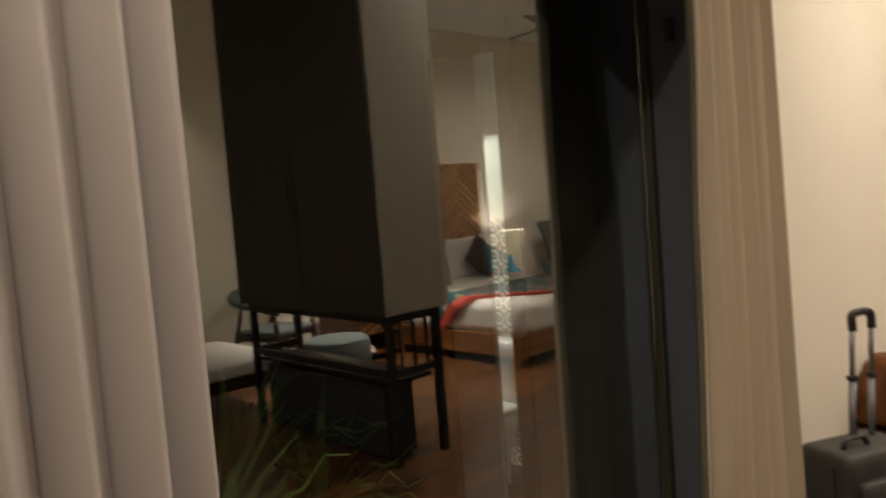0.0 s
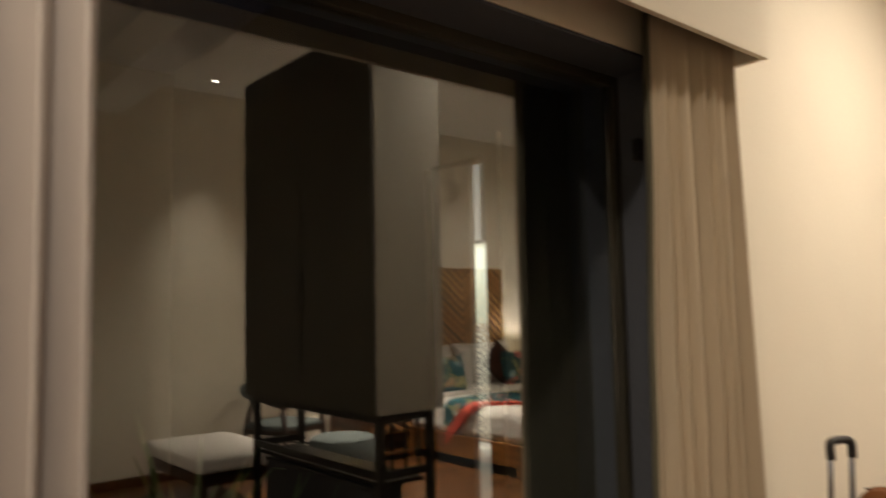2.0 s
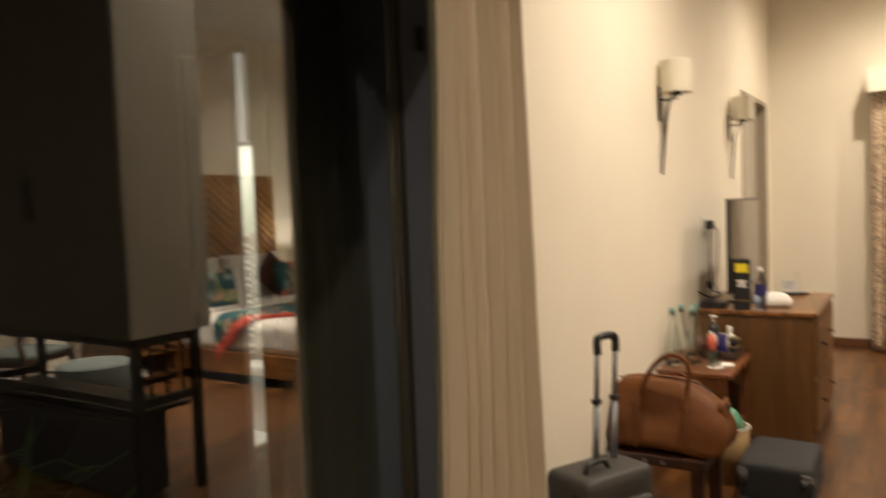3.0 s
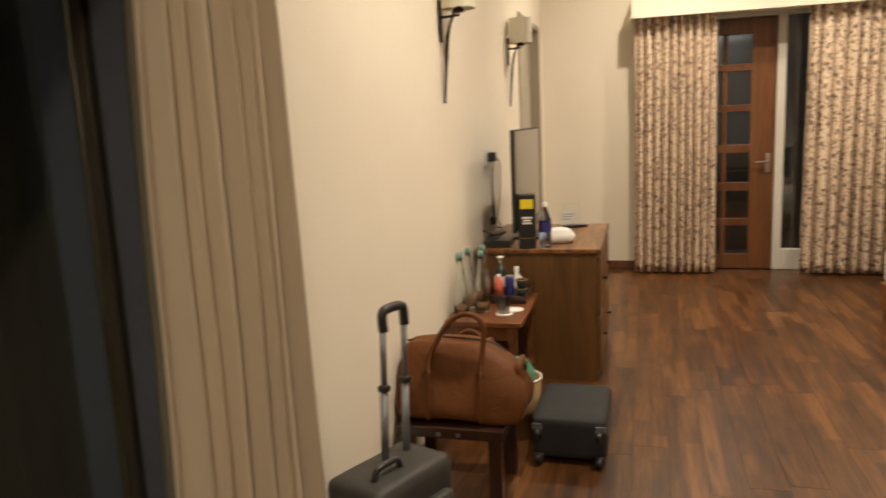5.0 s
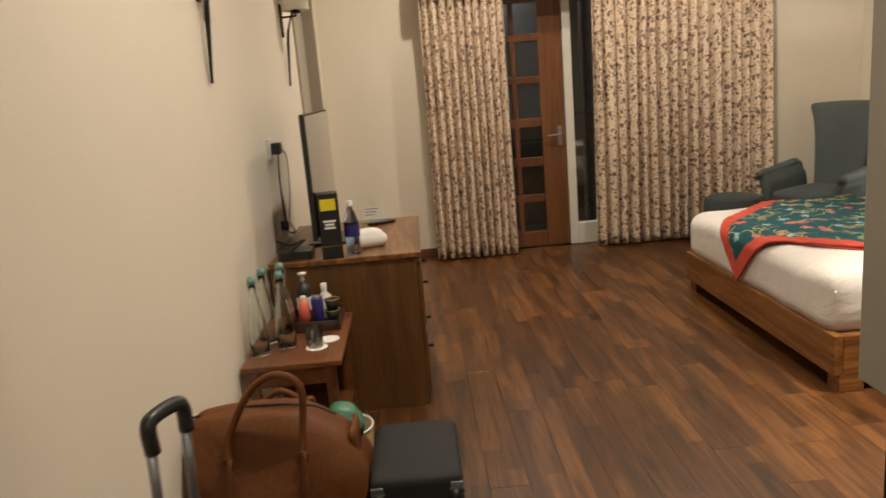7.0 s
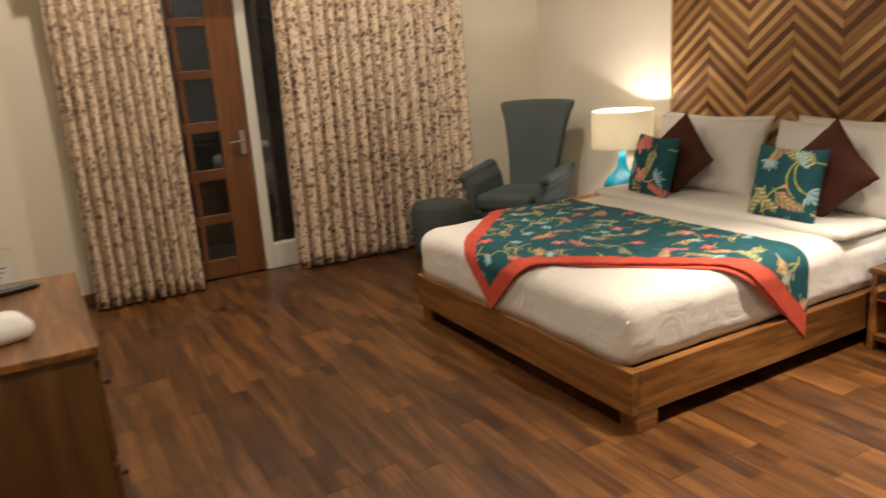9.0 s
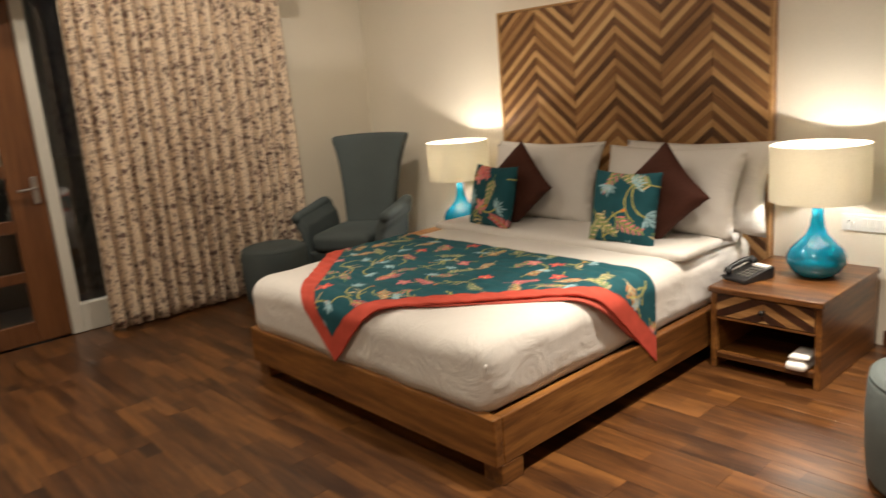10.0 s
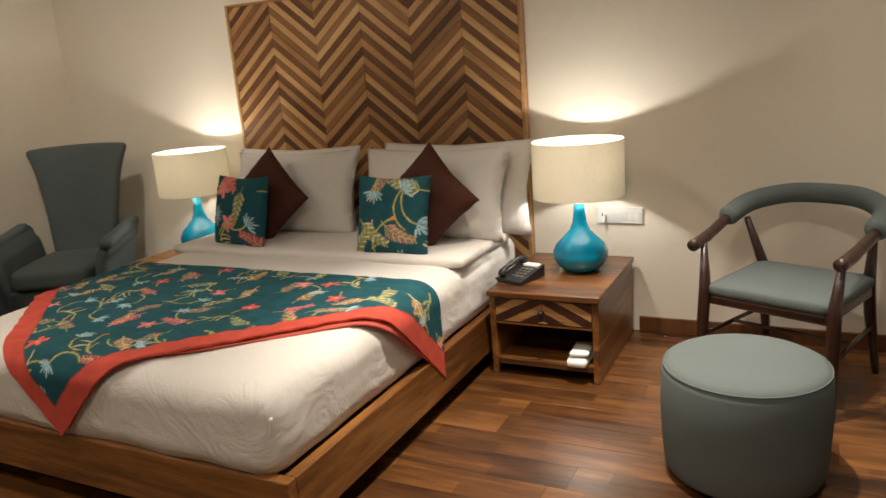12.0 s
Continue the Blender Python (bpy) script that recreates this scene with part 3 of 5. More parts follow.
part("lever", tube([(2.115, -0.03, 1.045), (2.115, -0.065, 1.045), (2.10, -0.07, 1.045), (2.0, -0.07, 1.04)], 0.009), M_CHROME, hd)
window_2 = thing("window_2", (0, YN + 0.05, 0), "white framed fixed window beside the balcony door", "window")
window_2["kind"] = "structure"
M_FRAMEW = plain("off_white_frame", (0.62, 0.6, 0.53), 0.5, vary=0.04)
part("window_frame", box(2.173, 2.25, -0.045, 0.04, 0.003, 2.40, 0.004), M_FRAMEW, window_2)
part("window_frame", box(2.251, NX1 - 0.003, -0.045, 0.04, 0.003, 0.20, 0.004), M_FRAMEW, window_2)
part("window_frame", box(NX0 + 0.003, NX1 - 0.003, -0.045, 0.04, 2.378, 2.417, 0.004), M_FRAMEW, window_2)
part("window_frame", box(3.83, NX1 - 0.003, -0.044, 0.039, 0.201, 2.377, 0.004), M_FRAMEW, window_2)
part("window_frame", box(NX0 + 0.003, 1.297, -0.044, 0.039, 0.003, 2.377, 0.004), M_FRAMEW, window_2)
o = part("pane", box(2.251, 3.829, -0.004, 0.004, 0.201, 2.377), glass("side_window_glass", (0.9, 0.93, 0.95), 0.0, 1.7), window_2)
o.visible_shadow = False
# Added backdrop; the night outside the panes is put into its near-black colour.
struct("balcony_backdrop", box(-0.3, XE + 0.3, 10.9, 11.0, -0.2, H), plain("night_backdrop", (0.05, 0.05, 0.05), 0.8), "backdrop wall beyond the balcony door, night coloured near-black")
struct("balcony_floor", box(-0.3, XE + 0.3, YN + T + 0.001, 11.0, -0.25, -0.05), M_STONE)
struct("balcony_parapet", box(-0.3, XE + 0.3, 10.0, 10.1, -0.049, 1.15), M_RENDER, "balcony parapet outside, in the same night-darkened render")


def curtain(name, axis, a0, a1, across, z0, z1, folds, depth, material, label, seed, flare=0.0, group="", lean=0.0, backed=False):
    """A hanging drape between a0 and a1 along an axis, with uneven folds that open downwards."""
    rng = random.Random(seed)
    nj, ni = folds * 14, 30
    loose = 1.0 if backed else 0.5
    ph = [rng.uniform(-1.1, 1.1) * loose for _ in range(folds + 2)]
    am = [rng.uniform(0.9 - 0.6 * loose, 1.2) for _ in range(folds + 2)]
    grid = []
    for i in range(ni + 1):
        f = i / ni
        z = z1 + (z0 - z1) * f
        row = []
        for j in range(nj + 1):
            s = j / nj * folds
            k = int(min(s, folds - 1e-6))
            ff = s - k
            phase = ph[k] * (1 - ff) + ph[k + 1] * ff
            amp = (am[k] * (1 - ff) + am[k + 1] * ff) * depth * (0.55 + 0.45 * f)
            th = 2 * math.pi * s + phase + 0.5 * math.sin(2.3 * f + 1.3 * s) + 0.5 * math.sin(0.9 * s)
            along = a0 + (a1 - a0) * j / nj
            along += (a1 - a0) / folds * 0.07 * math.sin(2 * th)
            along = along + flare * f * (j / nj - 0.5) + lean * f
            out = (1 if axis == 'y' else -1) * amp * (0.9 - 1.8 * (0.5 + 0.5 * math.sin(th)) ** (1.25 if axis == 'y' else 1.5)) + 0.01 * noise.noise(Vector((along * 3, z * 1.5, seed)))
            zz = z - (0.012 * math.sin(th) if i == ni else 0)
            row.append((across + out, along, zz) if axis == "y" else (along, across + out, zz))
        grid.append(row)
    run = [0.0]
    for p, q in zip(grid[ni // 2], grid[ni // 2][1:]):
        run.append(run[-1] + math.dist(p, q))
    bm = sheet(grid, lambda i, j: (run[j], (1 - i / ni) * (z1 - z0)))
    if not backed:
        return tagged(thick(part(name, bm, material, None, "", True), 0.006), label, "curtain", group)
    base = Vector((across, (a0 + a1) / 2, z0)) if axis == "y" else Vector(((a0 + a1) / 2, across, z0))
    t = thing(name, base, label, "curtain", group)
    # Dark sheet added just behind the drape; it carries the shade of its back.
    back = sheet([[(p[0] - 0.012, p[1], p[2] + 0.01) for p in row] for row in grid])
    thick(part("drape", moved(bm, Matrix.Translation(-base)), material, t, "", True), 0.006)
    thick(part("shade_backing", moved(back, Matrix.Translation(-base)), M_DRAPE_BACK, t, "dark sheet for the unlit back of the drape", True), 0.004)
    return t


curtain("curtain", "x", 0.91, 1.63, 8.405, 0.015, 2.55, 10, 0.085, M_FLORAL, "floor-length sand curtain printed with small mauve flowers, drawn to the side", 3, 0.02, "north curtains")
curtain("curtain", "x", 2.40, 3.98, 8.405, 0.015, 2.55, 17, 0.085, M_FLORAL, "wide floor-length sand curtain printed with small mauve flowers", 8, 0.04, "north curtains")
curtain("curtain", "y", -1.05, 0.605, 0.12, 0.015, 2.46, 19, 0.075, M_DRAPE_COOL, "heavy drape pulled aside at the courtyard window, cooler light coloured in", 5, 0.0, "courtyard curtains", backed=True)
curtain("curtain", "y", 2.27, 2.742, 0.088, 0.015, 2.46, 7, 0.06, M_DRAPE, "heavy plain sand drape gathered at the edge of the courtyard window", 11, 0.09, "courtyard curtains", backed=True)

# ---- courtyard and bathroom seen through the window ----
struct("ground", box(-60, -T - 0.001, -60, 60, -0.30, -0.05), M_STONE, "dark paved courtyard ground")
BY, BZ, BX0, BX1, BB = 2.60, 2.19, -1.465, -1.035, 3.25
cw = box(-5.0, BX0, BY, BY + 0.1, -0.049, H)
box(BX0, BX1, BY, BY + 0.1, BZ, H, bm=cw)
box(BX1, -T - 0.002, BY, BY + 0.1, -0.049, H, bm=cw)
struct("wall_courtyard", cw, M_RENDER, "courtyard wall, its render darkened for the night")
struct("wall_courtyard_west", box(-5.2, -5.0, -4, BY + 1.5, -0.049, H), M_RENDER, "courtyard wall, its render darkened for the night")
struct("wall_courtyard_south", box(-5.0, -T - 0.002, -4.2, -4.0, -0.049, H), M_RENDER, "courtyard wall, its render darkened for the night")
door_3 = thing("door_3", (0, BY, 0), "dark wooden bathroom doorway with a grey door standing ajar", "door")
door_3["kind"] = "structure"
part("jamb", box(BX0 - 0.10, BX0, -0.02, 0.11, -0.045, BZ + 0.1, 0.004), M_DARKFRAME, door_3)
part("jamb", box(BX1, BX1 + 0.09, -0.02, 0.11, -0.045, BZ + 0.1, 0.004), M_DARKFRAME, door_3)
part("head", box(BX0 + 0.001, BX1 - 0.001, -0.02, 0.11, BZ, BZ + 0.1, 0.004), M_DARKFRAME, door_3)
part("door_leaf", box(0, 0.255, -0.018, 0.018, -0.04, BZ - 0.006, 0.003), M_REVEAL, door_3, at=pose(BX0 + 0.004, 0.04, 0, 0, 0, 4))
bw = box(-3.2, -T - 0.002, BB, BB + 0.08, 1.40, H)
box(-3.3, -3.2, BY + 0.101, BB + 0.08, -0.049, H, bm=bw)
box(-3.2, -T - 0.002, BB + 0.03, BB + 0.08, -0.049, 1.399, bm=bw)
box(-3.3, -T - 0.002, BY + 0.101, BB + 0.08, 2.6, 2.65, bm=bw)
struct("wall_bathroom", bw, M_MINT, "pale green bathroom wall")
struct("wall_bathroom_tiles", box(-3.198, -T - 0.004, BB, BB + 0.029, -0.045, 1.398), M_TILE, "white and grey patterned wall tiles")
wc = thing("toilet", (-1.62, 2.99, -0.05), "white ceramic toilet against patterned tiles", "toilet")
part("bowl", lathe([(0.1, 0), (0.11, 0.15), (0.17, 0.34), (0.19, 0.4), (0.15, 0.4), (0.0, 0.36)], 24), M_CERAMIC, wc, smooth=True)
part("lid", moved(soft_box(0.36, 0.42, 0.04, 0.018, 6), pose(0, 0, 0.405)), M_CERAMIC, wc, smooth=True)
part("tank", moved(soft_box(0.36, 0.15, 0.36, 0.03, 6), pose(0, 0.15, 0.42)), M_CERAMIC, wc, smooth=True)
bc = thing("bathroom_cabinet", (-2.3, BB - 0.001, 0), "grey wall cabinet high on the pale green bathroom wall", "cabinet")
part("body", box(-0.85, 0.66, -0.10, 0, 1.87, 2.55, 0.004), M_REVEAL, bc)
part("door", box(-0.09, 0.657, -0.118, -0.101, 1.873, 2.547, 0.003), M_REVEAL, bc)
part("door", box(-0.847, -0.095, -0.118, -0.101, 1.873, 2.547, 0.003), M_REVEAL, bc)


def fan_plant(where, n, reach, seed, label):
    rng = random.Random(seed)
    t = thing("courtyard_plant", where, label, "plant", "courtyard plants")
    lp = bmesh.new()
    for k in range(n):
        a, lift, ln = rng.uniform(0, 6.28), rng.uniform(0.4, 1.3), reach * rng.uniform(0.6, 1.1)
        prev = None
        for s in range(9):
            f = s / 8
            r, z = ln * f * math.cos(lift) * (1 + 0.3 * f), ln * (f * math.sin(lift) * 1.2 - 0.75 * f * f * rng.uniform(0.8, 1.2) * math.cos(lift)) + 0.25
            wd = 0.022 * math.sin(math.pi * min(1, f * 0.9 + 0.1)) + 0.001
            c = Vector((r * math.cos(a), r * math.sin(a), max(0.02, z)))
            sd = Vector((-math.sin(a), math.cos(a), 0)) * wd
            now = (lp.verts.new(c - sd), lp.verts.new(c + Vector((0, 0, 0.006))), lp.verts.new(c + sd))
            if prev:
                lp.faces.new((prev[0], prev[1], now[1], now[0]))
                lp.faces.new((prev[1], prev[2], now[2], now[1]))
            prev = now
    part("leaves", lp, M_LEAF, t, "arching narrow green leaves", True)
    part("stem", tube([(0, 0, 0), (0.02, 0.01, 0.16), (0, 0, 0.32)], [0.05, 0.045, 0.03]), M_BIN, t)


fan_plant((-0.95, 0.95, -0.05), 150, 0.8, 2, "spiky green palm-like plant in the dark courtyard")
fan_plant((-1.65, 1.45, -0.05), 90, 0.85, 4, "spiky green palm-like plant in the dark courtyard")
fan_plant((-1.45, 1.75, -0.05), 36, 0.6, 6, "low spiky green plant in the dark courtyard")


# ---- ceiling lights: a fitting at each spot, six of them added ----
for k, (sx, sy) in enumerate(SPOTS):
    d = thing("downlight", (sx, sy, H), "round recessed ceiling downlight, lit; all but the first are added", "downlight", "ceiling downlights")
    part("ring", lathe([(0.028, -0.002), (0.044, -0.004), (0.044, -0.010), (0.03, -0.012), (0.028, -0.002)], 28), M_WHITE, d)
    gm, gnt, gb = nodes_of("downlight_lens", 0.4)
    gb.inputs["Emission Color"].default_value = (1, 0.9, 0.75, 1)
    gb.inputs["Emission Strength"].default_value = 10
    part("lens", lathe([(0, -0.0045), (0.027, -0.0045)], 28), gm, d)


fan = thing("ceiling_fan", (3.35, 6.55, H), "dark brown three-bladed ceiling fan on a short rod", "ceiling fan")
part("canopy", lathe([(0, -0.002), (0.07, -0.002), (0.068, -0.03), (0.03, -0.06), (0, -0.06)], 32), M_WALNUT, fan, smooth=True)
part("rod", lathe([(0.011, -0.055), (0.011, -0.27)], 16), M_WALNUT, fan, smooth=True)
part("motor", lathe([(0, -0.26), (0.06, -0.265), (0.11, -0.285), (0.115, -0.32), (0.09, -0.35), (0.03, -0.37), (0, -0.372)], 40), M_WALNUT, fan, smooth=True)
for k in range(3):
    bl = box(0.19, 0.62, -0.06, 0.06, -0.004, 0.004, 0.003)
    for v in bl.verts:
        v.co.y *= 0.8 + 0.35 * (v.co.x - 0.19) / 0.43
    blade = part("blade", bl, M_WALNUT, fan, at=pose(0, 0, -0.315, 0, 0, 8 + 120 * k) @ pose(0, 0, 0, 9))
    part("bracket", box(0.10, 0.25, -0.022, 0.022, 0.004, 0.009, 0.002), M_WALNUT, blade)


# ---- bed ----
bed = thing("bed", (2.62, 5.89, 0), "wide low sheesham wood platform bed made up in white linen", "bed")
BW, BL = 1.87, 2.24
part("footboard", box(0, 0.045, -BW / 2, BW / 2, 0.085, 0.283, 0.006), M_TEAKY, bed)
for s in (-1, 1):
    part("side_rail", box(0.046, BL, s * BW / 2 - (0.045 if s > 0 else 0), s * BW / 2 + (0.045 if s < 0 else 0), 0.085, 0.282, 0.006), M_TEAK, bed)
    for lx in (0.03, BL - 0.2):
        part("leg", box(lx, lx + 0.12, s * (BW / 2 - 0.03) - 0.05 - (0.02 * s), s * (BW / 2 - 0.03) + 0.05 - (0.02 * s), 0.0, 0.084, 0.004), M_TEAK, bed)
part("slat_base", box(0.046, BL, -BW / 2 + 0.047, BW / 2 - 0.047, 0.2, 0.25), M_TEAK, bed)
mattress = thing("mattress", (3.71, 5.89, 0.25), "thick white mattress under a smooth white duvet with tucked corners", "mattress")
mat_bm = soft_box(2.19, 1.81, 0.325, 0.10, 44, 0.015, 0.010, 2.0)
part("duvet", mat_bm, M_LINEN, mattress, smooth=True)
fold = soft_box(0.62, 1.83, 0.055, 0.026, 22, 0.004, 0.006, 5.0)
turned = thing("folded_sheet", (4.33, 5.89, 0.565), "white top sheet folded back over the duvet", "bed sheet")
part("sheet", fold, M_LINEN, turned, smooth=True)

# headboard: six columns of diagonal slats meeting in chevrons
head = thing("headboard", (XE - 0.052, 5.935, 0.0), "tall headboard of light and dark wood slats in a chevron pattern", "headboard")
HW, HZ0, HZ1, COLS = 1.985, 0.02, 1.965, 6
part("back_panel", box(0.022, 0.050, -HW / 2, HW / 2, HZ0, HZ1, 0.002), M_SLAT_D, head)
for s in (-1, 1):
    part("edge_strip", box(-0.004, 0.0215, s * HW / 2 - (0.02 if s > 0 else 0), s * HW / 2 + (0.02 if s < 0 else 0), HZ0, HZ1, 0.002), M_SLAT_L, head)
part("edge_strip", box(-0.004, 0.0215, -HW / 2 + 0.021, HW / 2 - 0.021, HZ1 - 0.014, HZ1, 0.002), M_SLAT_L, head)


def clip_low_high(poly, lo, hi):
    """Cut a polygon of (y, z) to lo <= z <= hi."""
    for sign, lim in ((1, lo), (-1, -hi)):
        out = []
        for a, b_ in zip(poly, poly[1:] + poly[:1]):
            ia, ib = sign * a[1] >= lim, sign * b_[1] >= lim
            if ia:
                out.append(a)
            if ia != ib:
                f = (lim * sign - a[1]) / (b_[1] - a[1])
                out.append((a[0] + f * (b_[0] - a[0]), lim * sign))
        poly = out
        if not poly:
            return []
    return poly


rng = random.Random(21)
cwid, pitch, rise = (HW - 0.044) / COLS, 0.049, 0.265
for c in range(COLS):
    y1 = HW / 2 - 0.022 - c * cwid - 0.001
    y0 = y1 - cwid + 0.002
    up = 1 if c % 2 == 0 else -1
    k, z = 0, HZ0 - rise
    while z < HZ1:
        gap = 0.0012
        left, right = (z, z + rise) if up > 0 else (z + rise, z)
        poly = clip_low_high([(y1, left + gap), (y0, right + gap), (y0, right + pitch - gap), (y1, left + pitch - gap)], HZ0 + 0.001, HZ1 - 0.016)
        if len(poly) > 2:
            sb = bmesh.new()
            x = rng.uniform(-0.002, 0.002)
            ya, za = sum(p[0] for p in poly) / len(poly), sum(p[1] for p in poly) / len(poly)
            tilt = math.atan2(right - left, -(y1 - y0))
            ct, st = math.cos(-tilt), math.sin(-tilt)
            loc = [((p[0] - ya) * ct - (p[1] - za) * st, (p[0] - ya) * st + (p[1] - za) * ct) for p in poly]
            fr = [sb.verts.new((x, a, b_)) for a, b_ in loc]
            bk = [sb.verts.new((0.0215, a, b_)) for a, b_ in loc]
            sb.faces.new(fr)
            sb.faces.new(bk[::-1])
            for a in range(len(fr)):
                sb.faces.new((fr[a], bk[a], bk[(a + 1) % len(fr)], fr[(a + 1) % len(fr)]))
            part("slat", sb, M_SLAT_L if k % 2 else M_SLAT_D, head, at=pose(0, ya, za, math.degrees(tilt)))
        z += pitch
        k += 1


def put_cushion(name, w, h, t, where, turn, lean, material, label, category, group="", diamond=False, print_seed=None):
    th = thing(name, where, label, category, group)
    bm = cushion(w, h, t, 120 if print_seed else 26, where[1])
    if diamond:
        moved(bm, pose(0, 0, 0.0) @ Matrix.Translation((0, 0, h * 0.72)) @ pose(0, 0, 0, 45) @ Matrix.Translation((0, 0, -h / 2)))
    ob = part("cover", bm, material, th, "", True)
    if print_seed:
        co = np.empty(len(ob.data.vertices) * 3)
        ob.data.vertices.foreach_get("co", co)
        co = co.reshape(-1, 3)
        dye(ob, flower_print(co[:, 1].copy(), co[:, 2].copy(), w, h, print_seed, 0.15, 1.5))
    th.matrix_world = pose(*where, 0, 0, turn) @ pose(0, 0, 0, 0, lean, 0)
    return th


put_cushion("pillow", 0.90, 0.50, 0.17, (4.60, 6.37, 0.595), 0, 15, M_LINEN, "plump white pillow leaning on the headboard", "pillow", "white pillows")
put_cushion("pillow", 0.86, 0.50, 0.18, (4.42, 6.26, 0.60), 2, 19, M_LINEN, "plump white pillow leaning on another pillow", "pillow", "white pillows")
put_cushion("pillow", 0.92, 0.51, 0.17, (4.60, 5.30, 0.595), 0, 15, M_LINEN, "plump white pillow leaning on the headboard", "pillow", "white pillows")
put_cushion("pillow", 0.88, 0.50, 0.18, (4.42, 5.36, 0.60), -2, 19, M_LINEN, "plump white pillow leaning on another pillow", "pillow", "white pillows")
put_cushion("cushion", 0.41, 0.41, 0.13, (4.22, 6.30, 0.56), 0, 15, M_BROWNSILK, "dark brown silky cushion standing on its corner", "cushion", "brown cushions", True)
put_cushion("cushion", 0.41, 0.41, 0.13, (4.22, 5.28, 0.56), 0, 15, M_BROWNSILK, "dark brown silky cushion standing on its corner", "cushion", "brown cushions", True)
put_cushion("cushion", 0.40, 0.40, 0.13, (4.10, 6.38, 0.60), -8, 15, M_PRINT, "teal cushion printed with coral and orange flowers", "cushion", "teal cushions", False, 31)
put_cushion("cushion", 0.41, 0.40, 0.13, (4.08, 5.39, 0.60), 0, 15, M_PRINT, "teal cushion printed with coral and orange flowers", "cushion", "teal cushions", False, 57)

# bed throw: a folded square, its point over the foot, its ends over both sides
throw = thing("bed_throw", (2.62, 5.89, 0.3), "teal flowered quilted throw with coral border, point over the foot", "bed throw")
APEX, BASE, MID, TOPZ = 2.34, 3.72, 5.95, 0.598
FX, YA, YB, R = 2.605, 4.965, 6.815, 0.10


def drape(a, edge, r):
    """How far in and how far down a cloth lies that has run a metres past the start of an edge's curve."""
    if a <= 0:
        return a, 0.0
    q = math.pi / 2 * r
    if a < q:
        return r * math.sin(a / r), r * (1 - math.cos(a / r))
    return r, r + (a - q)


NI, NJ = 290, 540
grid, us, vs_ = [], [], []
for i in range(NI + 1):
    x = BASE + (APEX - BASE) * i / NI
    half = max(0.004, (x - APEX) * 1.0)
    row = []
    for j in range(NJ + 1):
        y = MID + half * (2 * j / NJ - 1)
        zz = TOPZ + 0.004 * noise.noise(Vector((x * 5, y * 5, 0))) + 0.0045 * abs(math.sin(x * 42 + 0.6 * math.sin(y * 9))) + 0.003 * noise.noise(Vector((x * 14, y * 14, 5)))
        px, py = x, y
        if x < FX + R:
            d, dn = drape(FX + R - x, 0, R)
            px, zz = FX + R - d - 0.006, zz - dn
        if y < YA + R:
            d, dn = drape(YA + R - y, 0, R)
            py, zz = YA + R - d - 0.008, zz - dn
        if y > YB - R:
            d, dn = drape(y - YB + R, 0, R)
            py, zz = YB - R + d + 0.008, zz - dn
        row.append((px - 2.62, py - 5.89, zz - 0.3))
        us.append(x)
        vs_.append(y)
    grid.append(row)
tb = sheet(grid)
cloth = part("cloth", tb, M_PRINT, throw, "", True)
us, vs_ = np.array(us), np.array(vs_)
tint = flower_print(us, vs_, 1.4, 2.8, 77, 0.14, 1.15)
near_edge = (us - APEX - np.abs(vs_ - MID)) / math.sqrt(2)
tint[near_edge < 0.085] = (0.56, 0.085, 0.055)
tint[(near_edge > 0.0835) & (near_edge < 0.088)] = (0.3, 0.05, 0.035)
dye(cloth, tint)
thick(cloth, 0.012)
rows_ = []
for k in range(70):
    e = 0.28 + 0.66 * k / 69
    ex, wd = APEX + e * (BASE - APEX), 0.004 + 0.05 * math.sin(math.pi * k / 69) ** 0.7
    row = []
    for m in range(5):
        x, y = ex - 0.707 * wd * m / 4 + 0.02, MID - (ex - APEX) - 0.707 * wd * m / 4 + 0.02
        zz = TOPZ - 0.012 + 0.006 * noise.noise(Vector((ex * 9, m, 3)))
        px, py = x, y
        if y < YA + R:
            d_, dn = drape(YA + R - y, 0, R)
            py, zz = YA + R - d_ - 0.004, zz - dn
        row.append((px - 2.62, py - 5.89, zz - 0.3))
    rows_.append(row)
thick(part("folded_under_edge", sheet(rows_), plain("coral_cotton", (0.5, 0.085, 0.055), 0.85, grain=300), throw, "coral border folded under", True), 0.006)
tuck = soft_box(0.05, 0.012, 0.07, 0.0055, 6, 0, 0.003, 4)
part("tucked_corner", moved(tuck, pose(-1.047, -0.857, 0.17, 8, -10, 44)), M_LINEN, mattress, "tucked fold of the duvet corner", True)


